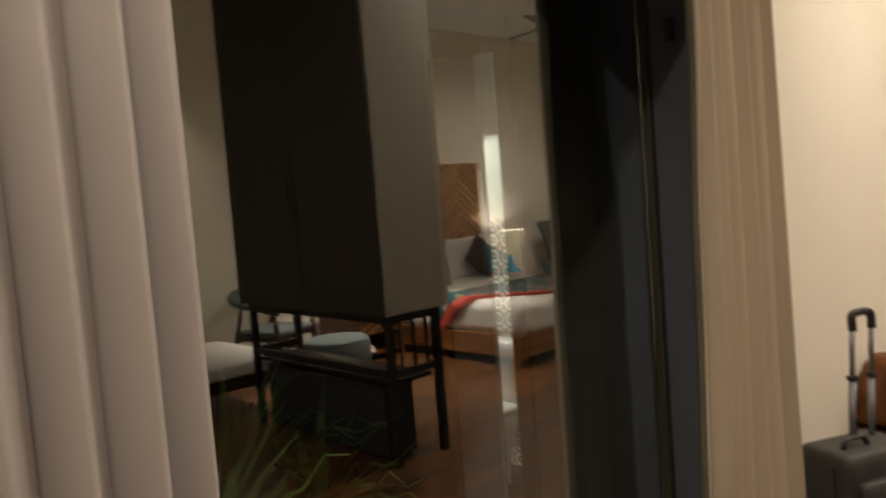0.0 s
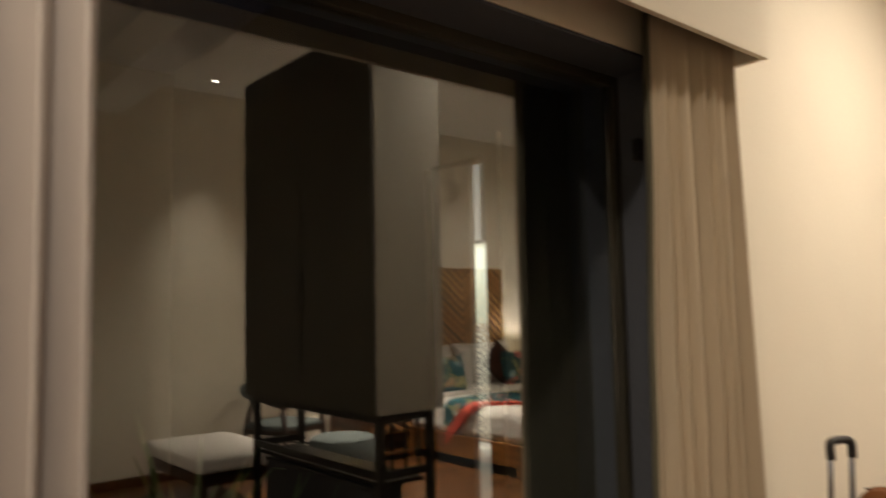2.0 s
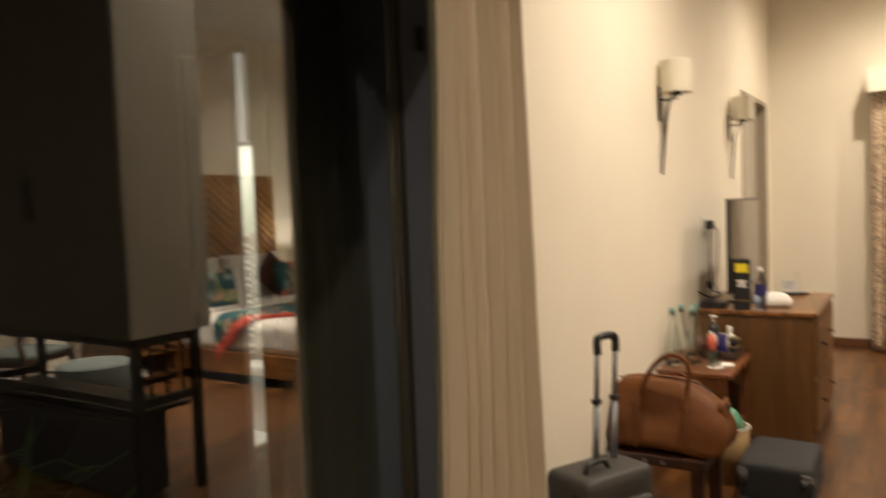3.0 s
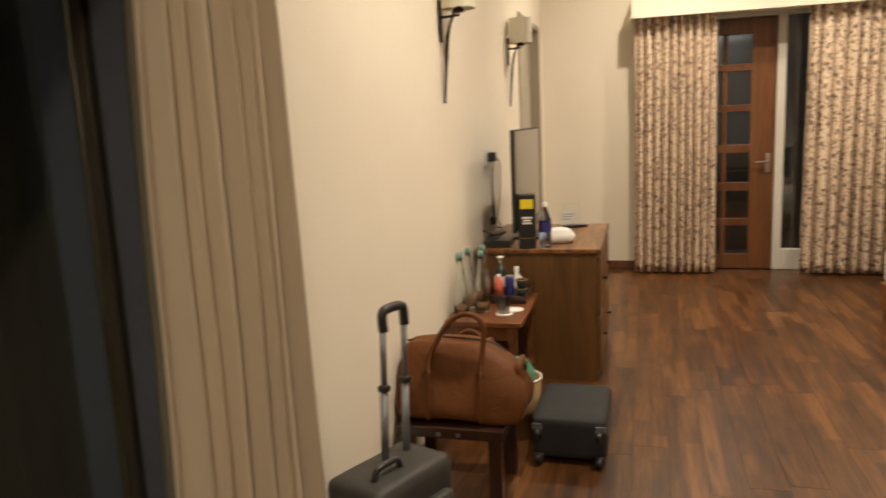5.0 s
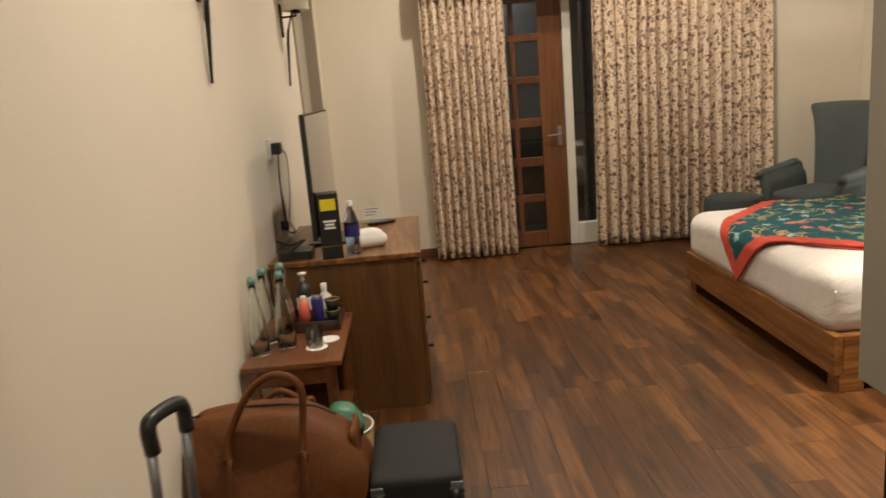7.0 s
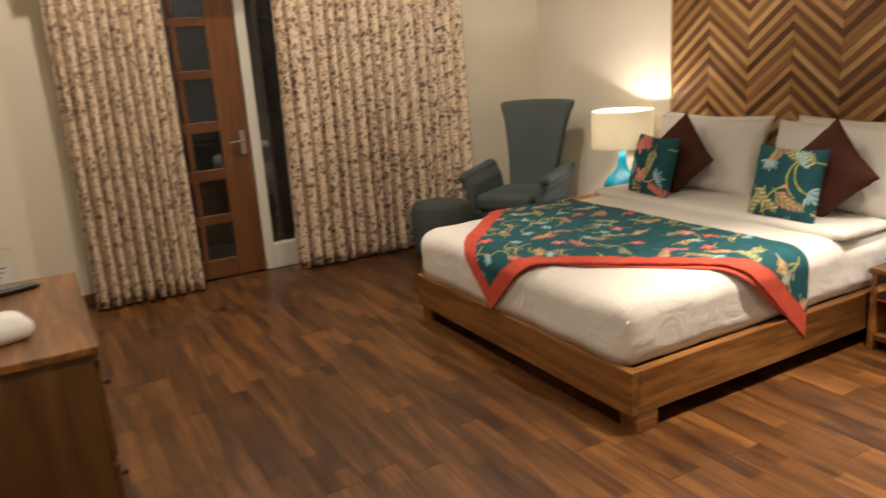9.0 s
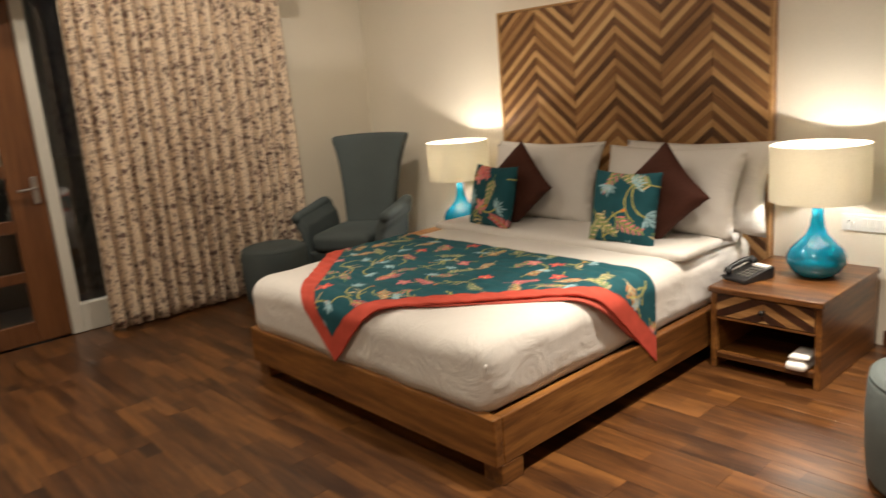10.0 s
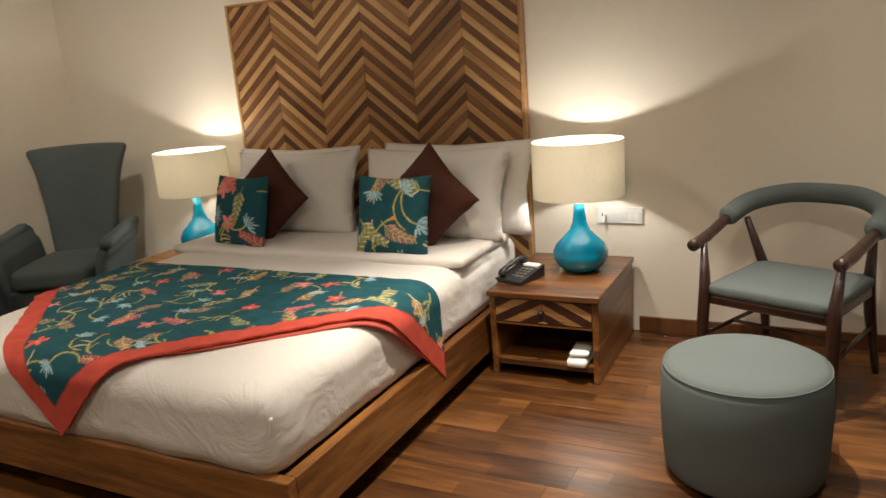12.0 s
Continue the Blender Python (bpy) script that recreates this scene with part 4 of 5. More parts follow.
# ---- bedside ----
def nightstand(where, label):
    t = thing("nightstand", where, label, "nightstand", "nightstands")
    W2, D = 0.275, 0.72
    part("top", box(-0.015, D, -W2, W2, 0.398, 0.428, 0.005), M_TEAKY, t)
    for s in (-1, 1):
        part("side_panel", box(0, D - 0.005, s * (W2 - 0.008) - (0.03 if s > 0 else 0), s * (W2 - 0.008) + (0.03 if s < 0 else 0), 0.0, 0.397, 0.004), M_TEAK, t)
    part("back_panel", box(D - 0.02, D - 0.006, -W2 + 0.039, W2 - 0.039, 0.05, 0.396), M_CONS, t)
    part("shelf", box(0.0, D - 0.021, -W2 + 0.039, W2 - 0.039, 0.055, 0.085, 0.004), M_TEAKY, t)
    part("divider", box(0.0, D - 0.021, -W2 + 0.039, W2 - 0.039, 0.262, 0.274, 0.002), M_TEAKY, t)
    dr = part("drawer", box(0.004, 0.35, -W2 + 0.040, W2 - 0.040, 0.277, 0.393), M_SLAT_D, t, "drawer front with chevron slats")
    n = 8
    yw, half = 2 * (W2 - 0.041), (W2 - 0.041)
    for side in (-1, 1):
        for k in range(-1, 7):
            z0 = 0.279 - 0.10 + k * 0.042
            ya, yb = (0.0015, half) if side > 0 else (-half, -0.0015)
            la, lb = (z0 + 0.115, z0) if side > 0 else (z0, z0 + 0.115)
            poly = clip_low_high([(ya, la), (yb, lb), (yb, lb + 0.038), (ya, la + 0.038)], 0.279, 0.391)
            if len(poly) < 3:
                continue
            sb = bmesh.new()
            ym, zm = sum(p[0] for p in poly) / len(poly), sum(p[1] for p in poly) / len(poly)
            fr = [sb.verts.new((-0.001, a - ym, b_ - zm)) for a, b_ in poly]
            bk = [sb.verts.new((0.0038, a - ym, b_ - zm)) for a, b_ in poly]
            sb.faces.new(fr)
            sb.faces.new(bk[::-1])
            for a in range(len(fr)):
                sb.faces.new((fr[a], bk[a], bk[(a + 1) % len(fr)], fr[(a + 1) % len(fr)]))
            part("slat", sb, M_SLAT_L if k % 2 else M_WALNUT, dr, at=pose(0, ym, zm))
    part("knob", moved(lathe([(0.0, 0), (0.008, 0), (0.006, 0.012), (0.014, 0.02), (0.012, 0.03), (0.0, 0.033)], 16), pose(-0.002, 0, 0.335, 0, -90, 0)), M_IRON, dr, smooth=True)
    return t


def table_lamp(where):
    t = thing("table_lamp", where, "lit bedside lamp, glossy turquoise teardrop base and cream drum shade", "table lamp", "bedside lamps")
    part("base", lathe([(0, 0), (0.075, 0), (0.085, 0.006), (0.115, 0.03), (0.138, 0.07), (0.139, 0.10), (0.12, 0.14), (0.085, 0.175), (0.052, 0.21), (0.036, 0.25), (0.029, 0.30), (0.026, 0.35), (0.0, 0.352)], 44), M_TURQ, t, smooth=True)
    part("neck", lathe([(0.012, 0.352), (0.012, 0.43), (0.018, 0.43), (0.018, 0.47), (0.0, 0.47)], 16), M_BRASS, t, smooth=True)
    ro, z0, z1 = 0.226, 0.385, 0.66
    part("shade", lathe([(ro - 0.003, z0), (ro, z0), (ro, z1), (ro - 0.003, z1), (ro - 0.003, z0)], 64), M_SHADE, t, "cream linen drum shade")
    for k in range(3):
        a = 2.1 * k
        part("spoke", tube([(0.012 * math.cos(a), 0.012 * math.sin(a), z0 + 0.025), ((ro - 0.004) * math.cos(a), (ro - 0.004) * math.sin(a), z0 + 0.025)], 0.0025, 6), M_BRASS, t)
    return t


nightstand((4.175, 4.655, 0), "sheesham bedside cabinet with a chevron drawer over an open shelf")
nightstand((4.175, 7.14, 0), "sheesham bedside cabinet partly hidden behind the bed")
for lx, ly in LAMPS:
    table_lamp((lx, ly, 0.429))

ph = thing("telephone", (4.38, 4.83, 0.429), "black desk telephone with a corded handset on the nightstand", "telephone", turn=-18)
pbm = box(-0.1, 0.1, -0.075, 0.075, 0, 0.02, 0.004)
for v in pbm.verts:
    if v.co.x > 0 and v.co.z > 0.01:
        v.co.z += 0.04
part("body", pbm, M_BLACK, ph)
part("handset", tube(curve_points([(-0.09, 0.05, 0.035), (-0.06, 0.05, 0.062), (0.05, 0.05, 0.085), (0.095, 0.05, 0.066)], 8), [0.02] * 6 + [0.014] * 13 + [0.02] * 6, 12), M_BLACK, ph, smooth=True)
for r in range(4):
    for c in range(3):
        part("key", box(-0.055 + r * 0.026, -0.037 + r * 0.026, -0.052 + c * 0.026, -0.034 + c * 0.026, 0.026 + r * 0.0052, 0.034 + r * 0.0052, 0.002), M_CHROME, ph)
part("label_card", box(0.055, 0.095, -0.06, 0.025, 0.052, 0.0615), M_PAPER, ph, "pale paper directory card")
part("cord", tube([(-0.09 + 0.02 * k / 6, 0.075 + 0.02 * math.sin(k), 0.012 + 0.006 * math.cos(k * 1.6)) for k in range(14)], 0.004, 6), M_BLACK, ph)
sl = thing("slippers", (4.24, 4.49, 0.086), "pair of white packed slippers on the nightstand shelf", "slippers")
part("packet", soft_box(0.2, 0.1, 0.04, 0.018, 6, 0.01, 0.004), M_PAPER, sl, smooth=True)
part("wrapper", moved(soft_box(0.19, 0.09, 0.02, 0.009, 6, 0.004, 0.004, 3), pose(0.01, 0.0, 0.045, 0, 3, 6)), M_PAPER, sl, smooth=True)

sw = thing("switch_plate", (XE - 0.001, 4.46, 0.645), "white wall plate with switches and a socket", "wall switch")
part("plate", box(-0.012, 0, -0.125, 0.125, -0.045, 0.045, 0.004), M_WHITE, sw)
for k in range(4):
    part("rocker", box(-0.017, -0.0125, -0.11 + k * 0.035, -0.08 + k * 0.035, -0.025, 0.025, 0.002), M_WHITE, sw)
part("socket", box(-0.0145, -0.0125, 0.045, 0.11, -0.03, 0.03, 0.001), M_WHITE, sw)
part("plug", tube([(-0.013, 0.075, 0.0), (-0.035, 0.075, 0.0), (-0.045, 0.075, -0.03)], 0.008, 8), M_WHITE, sw)
part("socket_hole", box(-0.0155, -0.0146, 0.085, 0.092, -0.004, 0.012), M_BLACK, sw)

# ---- armchair and stools ----
ac = thing("armchair", (4.24, 7.98, 0), "grey-green upholstered wing-back armchair in the corner", "armchair", turn=-62)
# the chair faces local -y
part("seat_base", moved(soft_box(0.60, 0.60, 0.15, 0.03, 8), pose(0, -0.03, 0.16)), M_FELT, ac, smooth=True)
part("seat_cushion", moved(soft_box(0.49, 0.60, 0.14, 0.05, 14, 0.022), pose(0, -0.07, 0.305)), M_FELT, ac, smooth=True)
bk = soft_box(0.62, 0.11, 0.78, 0.035, 20)
for v in bk.verts:
    f = min(1.0, max(0.0, v.co.z / 0.78))
    v.co.x *= 0.64 + 0.30 * f + 0.20 * f ** 5
    v.co.z += 0.012 * (1 - (v.co.x / 0.34) ** 2) * f
    v.co.y += 0.17 * f + 0.03 * f ** 5 - 0.05 * (abs(v.co.x) / 0.33) ** 3 * f
part("backrest", moved(bk, pose(0, 0.22, 0.36)), M_FELT, ac, smooth=True)
for s in (-1, 1):
    arm = soft_box(0.075, 0.56, 0.46, 0.03, 16)
    for v in arm.verts:
        f = max(0.0, v.co.z / 0.46)
        v.co.z += (0.11 * (v.co.y + 0.28) - 0.035) * f
        v.co.x += s * 0.055 * f ** 2.5
        if f > 0.72:
            v.co.x += s * 0.02 * (1 if s * v.co.x > 0 else 0)
    part("armrest", moved(arm, pose(s * 0.30, -0.05, 0.16)), M_FELT, ac, smooth=True)
    part("arm_roll", tube(curve_points([(s * 0.375, -0.335, 0.565), (s * 0.378, -0.1, 0.592), (s * 0.372, 0.19, 0.632)], 6), [0.036, 0.04] + [0.042] * 10 + [0.03], 14), M_FELT, ac, smooth=True)
    for ly in (-0.26, 0.22):
        part("leg", tube([(s * 0.25, ly, 0.17), (s * 0.27, ly + (0.03 if ly > 0 else -0.02), 0.0)], [0.026, 0.016], 10), M_WALNUT, ac)


def pouffe(where, r, h, material, label):
    t = thing("pouffe", where, label, "pouffe", "pouffes")
    part("cushion", lathe([(0, h), (r * 0.6, h + 0.004), (r - 0.035, h - 0.004), (r - 0.010, h - 0.018), (r, h - 0.05), (r + 0.004, h * 0.6), (r - 0.002, 0.12), (r - 0.010, 0.04), (r - 0.02, 0.02), (r - 0.04, 0.014), (0, 0.014)], 64), material, t, smooth=True)
    part("piping", tube([((r - 0.007) * math.cos(k * math.pi / 32), (r - 0.007) * math.sin(k * math.pi / 32), h - 0.022) for k in range(65)], 0.0028, 6), material, t)
    part("plinth", lathe([(0, 0.0), (r - 0.05, 0.0), (r - 0.05, 0.0135), (0, 0.0135)], 48), M_WALNUT, t)
    return t


pouffe((3.50, 8.06, 0), 0.245, 0.43, M_FELT, "round grey-green pouffe beside the floral curtain")
pouffe((3.63, 3.73, 0), 0.28, 0.43, M_FELT2, "round grey felt pouffe in front of the wooden chair")

# wooden chair with a padded bow back; it faces local -y
ch = thing("dining_chair", (4.44, 3.61, 0), "dark walnut armchair with grey seat and curved padded back rail", "chair", turn=-112)
part("seat", moved(soft_box(0.52, 0.50, 0.06, 0.026, 10, 0.012), pose(0, 0.0, 0.425)), M_FELT2, ch, "grey padded seat", smooth=True)
part("seat_frame", box(-0.25, 0.25, -0.235, 0.235, 0.385, 0.43, 0.01), M_WALNUT, ch)
for s in (-1, 1):
    part("front_leg", tube([(s * 0.285, -0.255, 0.0), (s * 0.275, -0.245, 0.30), (s * 0.27, -0.235, 0.45), (s * 0.285, -0.22, 0.655)], [0.015, 0.026, 0.027, 0.014], 12), M_WALNUT, ch, smooth=True)
    part("back_leg", tube([(s * 0.25, 0.33, 0.0), (s * 0.235, 0.26, 0.30), (s * 0.23, 0.24, 0.45), (s * 0.27, 0.14, 0.70)], [0.015, 0.025, 0.026, 0.014], 12), M_WALNUT, ch, smooth=True)
    part("side_stretcher", tube([(s * 0.275, -0.24, 0.24), (s * 0.24, 0.27, 0.24)], 0.010, 10), M_WALNUT, ch, smooth=True)
    arm = tube(curve_points([(s * 0.30, -0.29, 0.655), (s * 0.305, -0.16, 0.672), (s * 0.312, 0.02, 0.715)], 8), [0.026] * 9 + [0.024] * 8, 12)
    part("arm", arm, M_WALNUT, ch, smooth=True)
bow = curve_points([(-0.312, 0.02, 0.72), (-0.285, 0.20, 0.765), (-0.16, 0.315, 0.795), (0, 0.345, 0.80), (0.16, 0.315, 0.795), (0.285, 0.20, 0.765), (0.312, 0.02, 0.72)], 8)
part("back_rail", tube(bow, [0.036] + [0.046] * (len(bow) - 2) + [0.036], 14), M_FELT2, ch, "grey padded back rail", smooth=True)
part("front_stretcher", tube([(-0.26, 0.0, 0.24), (0.26, 0.0, 0.24)], 0.009, 8), M_WALNUT, ch)

# low white bench and the tall cupboard on a black frame
bn = thing("bench", (3.98, 2.74, 0), "low bench with a white upholstered top by the cupboard", "bench")
part("cushion", moved(soft_box(1.16, 0.72, 0.12, 0.035, 10, 0.01), pose(0, 0, 0.33)), M_LINEN, bn, smooth=True)
part("frame", box(-0.55, 0.55, -0.33, 0.33, 0.24, 0.329, 0.004), M_WALNUT, bn)
for sx in (-1, 1):
    for sy in (-1, 1):
        part("leg", box(sx * 0.52 - 0.025, sx * 0.52 + 0.025, sy * 0.30 - 0.025, sy * 0.30 + 0.025, 0, 0.239, 0.003), M_WALNUT, bn)

CX0, CX1, CY0, CY1, CZ = 1.643, 3.30, 2.705, 3.199, 0.89
cb = thing("tall_cupboard", (2.47, 2.95, 0), "tall off-white cupboard raised on an open black metal frame", "cupboard")
x0, x1, y0, y1 = CX0 - 2.47, CX1 - 2.47, CY0 - 2.95, CY1 - 2.95
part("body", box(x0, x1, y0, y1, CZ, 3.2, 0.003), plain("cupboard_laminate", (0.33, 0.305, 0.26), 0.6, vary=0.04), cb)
for sx in (x0 + 0.03, x1 - 0.075):
    for sy in (y0 + 0.03, y1 - 0.10):
        part("leg", box(sx, sx + 0.045, sy, sy + 0.045, 0, CZ - 0.001, 0.002), M_IRON, cb)
for z in (0.52, CZ - 0.05):
    for sx in (x0 + 0.035, x1 - 0.065):
        part("side_rail", box(sx, sx + 0.03, y0 + 0.076, y1 - 0.101, z, z + 0.045, 0.002), M_IRON, cb)
    part("cross_rail", box(x0 + 0.076, x1 - 0.076, y0 + 0.035, y0 + 0.065, z, z + 0.045, 0.002), M_IRON, cb)
for k in range(3):
    yy = y0 + 0.12 + k * 0.10
    part("upright_bar", box(x0 + 0.04, x0 + 0.055, yy, yy + 0.015, 0.566, CZ - 0.051), M_IRON, cb)
# Unseen front: panels and pulls added, coloured dark to keep the shaded side dark.
for k in range(2):
    dw = part("shaded_front_panel", box(x0 + 0.003 + k * 0.828, x0 + 0.826 + k * 0.828, y0 - 0.022, y0 - 0.001, CZ + 0.003, 3.197, 0.003), M_DARKFRAME, cb, "added front panel, the cupboard's unlit side coloured dark brown")
    part("pull", box(x0 + 0.79 + k * 0.068, x0 + 0.80 + k * 0.068, y0 - 0.032, y0 - 0.0225, 1.5, 1.75, 0.002), M_IRON, dw)
part("shelf", box(x0 + 0.076, x1 - 0.076, y0 + 0.07, y1 - 0.11, 0.47, 0.495, 0.003), M_IRON, cb, "black luggage shelf")

# Guessed object, added to make the area under the cupboard dark.
chest = thing("dark_fill_box", (2.47, 2.90, 0), "guessed black box added to fill the dark area under the cupboard", "chest")
part("body", box(-0.66, 0.66, -0.13, 0.10, 0.02, 0.43, 0.006), M_BLACKFAB, chest)
part("lid", box(-0.665, 0.665, -0.135, 0.105, 0.431, 0.456, 0.006), M_BLACK, chest)
for sx in (-0.6, 0.6):
    part("foot", box(sx - 0.03, sx + 0.03, -0.1, 0.07, 0, 0.019), M_BLACK, chest)

# ---- console wall ----
cn = thing("console", (0.38, 5.78, 0), "brown wooden console cabinet with small dark knobs", "console")
part("body", box(-0.36, 0.345, -0.51, 0.51, 0.0, 0.765, 0.003), M_CONS, cn)
part("top", box(-0.365, 0.37, -0.523, 0.523, 0.766, 0.793, 0.004), M_TEAKY, cn)
for k in range(2):
    for r in range(2):
        d = part("drawer", box(0.346, 0.366, -0.495 + k * 0.5, -0.01 + k * 0.5 - 0.0, 0.41 - r * 0.35, 0.74 - r * 0.36, 0.004), M_CONS, cn)
        part("knob", moved(lathe([(0.0, 0), (0.007, 0), (0.006, 0.012), (0.013, 0.02), (0.0, 0.03)], 14), pose(0.366, -0.25 + k * 0.5, 0.57 - r * 0.35, 0, 90, 0)), M_IRON, d, smooth=True)

tv = thing("television", (0.265, 5.77, 0.794), "slim flat television, switched off, on a small stand", "television", turn=0)
part("casing", box(-0.022, 0.0, -0.5, 0.5, 0.09, 0.69, 0.006), M_BLACK, tv)
part("screen", box(0.0005, 0.004, -0.49, 0.49, 0.102, 0.68), M_SCREEN, tv, "dark glossy screen")
part("stand_neck", box(-0.03, -0.005, -0.05, 0.05, 0.012, 0.12, 0.004), M_BLACK, tv)
part("stand_foot", box(-0.1, 0.1, -0.16, 0.16, 0.0, 0.014, 0.004), M_BLACK, tv)


def words(parent, text, size, m, material, label=""):
    cu = bpy.data.curves.new("text", "FONT")
    cu.body, cu.size, cu.align_x, cu.extrude = text, size, "CENTER", 0.0004
    tmp = bpy.data.objects.new("text", cu)
    scene.collection.objects.link(tmp)
    me = bpy.data.meshes.new_from_object(tmp.evaluated_get(bpy.context.evaluated_depsgraph_get()))
    bpy.data.objects.remove(tmp)
    me.materials.append(material)
    ob = new("lettering", me)
    ob.parent = parent
    ob.matrix_local = m
    if label:
        ob["label"] = label
    return ob


bx = thing("bottle_carton", (0.325, 5.315, 0.794), "tall black bottle carton with a yellow sticker", "bottle box", turn=8)
part("carton", box(-0.05, 0.05, -0.05, 0.05, 0, 0.315, 0.003), M_BLACK, bx)
part("sticker", box(-0.038, 0.036, -0.0515, -0.0502, 0.235, 0.29), M_YELLOW, bx)
for k, wd in enumerate((0.03, 0.022, 0.026)):
    part("print_bar", box(-wd, wd, -0.0515, -0.0502, 0.178 - k * 0.016, 0.188 - k * 0.016), M_PAPER, bx)
part("print_bar", box(-0.045, 0.045, -0.0515, -0.0502, 0.06, 0.064), M_BRASS, bx)


def bottle(name, where, profile, material, label, cap=None, capm=None, band=None, group=""):
    t = thing(name, where, label, "bottle", group)
    part("body", lathe(profile, 28), material, t, smooth=True)
    if cap:
        part("cap", lathe(cap, 20), capm, t, smooth=True)
    if band:
        r, z0, z1, bmat = band
        part("label", lathe([(r, z0), (r + 0.001, z0), (r + 0.001, z1), (r, z1), (r, z0)], 28), bmat, t)
    return t


bottle("water_bottle", (0.425, 5.345, 0.794), [(0, 0), (0.034, 0), (0.036, 0.02), (0.034, 0.1), (0.036, 0.16), (0.024, 0.2), (0.013, 0.225), (0.013, 0.24)], M_BLUEGLASS, "clear plastic water bottle with blue label", [(0.015, 0.238), (0.015, 0.262), (0, 0.263)], M_WHITE, (0.037, 0.09, 0.15, M_NAVY))
pk = thing("paper_packet", (0.49, 5.50, 0.794), "puffy white paper packet lying on the console", "packet", turn=20)
part("packet", soft_box(0.17, 0.14, 0.075, 0.035, 10, 0.02, 0.012), M_PAPER, pk, smooth=True)
rm = thing("remote_control", (0.53, 6.12, 0.794), "slim black remote control on the console", "remote control", turn=-70)
part("body", soft_box(0.045, 0.17, 0.02, 0.008, 5), M_BLACK, rm, smooth=True)
for k in range(5):
    for c in range(2):
        part("button", box(-0.012 + c * 0.016, -0.004 + c * 0.016, -0.06 + k * 0.022, -0.05 + k * 0.022, 0.02, 0.0225), M_REVEAL, rm)
ts = thing("card_stand", (0.47, 6.23, 0.794), "clear acrylic stand holding a small white card", "card stand")
part("back", moved(box(-0.075, 0.075, -0.002, 0.002, 0, 0.15, 0.001), pose(0, 0.02, 0.0, -12)), M_GLASS, ts)
part("card", moved(box(-0.055, 0.055, -0.001, 0.001, 0.01, 0.09), pose(0, 0.014, 0.002, -12)), M_PAPER, ts)
part("foot", box(-0.075, 0.075, -0.04, 0.03, 0, 0.004), M_GLASS, ts)
for k in range(3):
    part("print_bar", moved(box(-0.04, 0.04 - 0.012 * k, -0.0018, -0.0012, 0.07 - k * 0.018, 0.075 - k * 0.018), pose(0, 0.014, 0.002, -12)), M_REVEAL, ts)
adp = thing("set_top_box", (0.16, 5.38, 0.794), "small black set-top box tangled with cables on the console", "set-top box")
part("body", box(-0.1, 0.06, -0.07, 0.07, 0, 0.04, 0.004), M_BLACK, adp)
part("cable", tube(curve_points([(-0.06, -0.05, 0.02), (0.0, -0.085, 0.07), (0.03, -0.03, 0.09), (-0.05, 0.02, 0.06), (-0.1, -0.06, 0.10)], 8), 0.005, 6), M_BLACK, adp)

so = thing("wall_socket", (0.001, 5.76, 1.31), "white wall socket with a black adaptor and hanging cables", "wall socket")
part("plate", box(0, 0.012, -0.075, 0.045, -0.055, 0.055, 0.004), M_WHITE, so)
part("adaptor", box(0.0125, 0.06, -0.035, 0.035, -0.03, 0.03, 0.006), M_BLACK, so)
part("cable", tube(curve_points([(0.04, 0, -0.03), (0.03, 0.01, -0.2), (0.035, 0.03, -0.36), (0.03, 0.07, -0.46), (0.05, 0.16, -0.49)], 8), 0.004, 6), M_BLACK, so)
part("cable", tube(curve_points([(0.04, -0.01, -0.03), (0.03, 0.0, -0.2), (0.03, 0.04, -0.44), (0.05, 0.20, -0.49)], 8), 0.004, 6), M_BLACK, so)
part("cable", tube(curve_points([(0.05, 0.03, 0.0), (0.06, 0.13, -0.06), (0.05, 0.16, -0.26), (0.04, 0.1, -0.40), (0.05, 0.18, -0.48)], 8), 0.003, 6), M_BLACK, so)
so2 = thing("wall_socket", (0.001, 5.76, 0.90), "white wall socket with a plug low behind the console", "wall socket")
part("plate", box(0, 0.012, -0.06, 0.06, -0.05, 0.05, 0.004), M_WHITE, so2)
part("plug", box(0.0125, 0.05, -0.02, 0.02, -0.03, 0.02, 0.006), M_BLACK, so2)


def sconce(y):
    t = thing("wall_sconce", (0.001, y, 1.64), "wall light, small white drum shade on forked black iron stem", "wall sconce", "wall sconces")
    sh = [(0.082, 0.455), (0.086, 0.455), (0.086, 0.635), (0.082, 0.635), (0.082, 0.455)]
    part("shade", lathe(sh, 40, (0.10, 0)), M_SHADE, t, "small white linen shade", smooth=False)
    part("backplate", box(0, 0.012, -0.02, 0.02, 0.30, 0.50, 0.004), M_IRON, t)
    for s in (-1, 1):
        part("rod", tube(curve_points([(0.012, 0, 0.0), (0.022, s * 0.010, 0.14), (0.035, s * 0.02, 0.30), (0.06, s * 0.006, 0.40), (0.085, s * 0.03, 0.455)], 6), [0.006] * 12 + [0.005] * 13, 8), M_IRON, t, smooth=True)
    part("arm", tube([(0.012, 0, 0.42), (0.1, 0, 0.425), (0.1, 0, 0.50)], 0.007, 8), M_IRON, t)
    part("holder", lathe([(0, 0.44), (0.03, 0.44), (0.03, 0.455), (0.016, 0.46), (0.016, 0.52), (0, 0.52)], 16, (0.10, 0)), M_IRON, t, smooth=True)


sconce(4.73)
sconce(6.65)

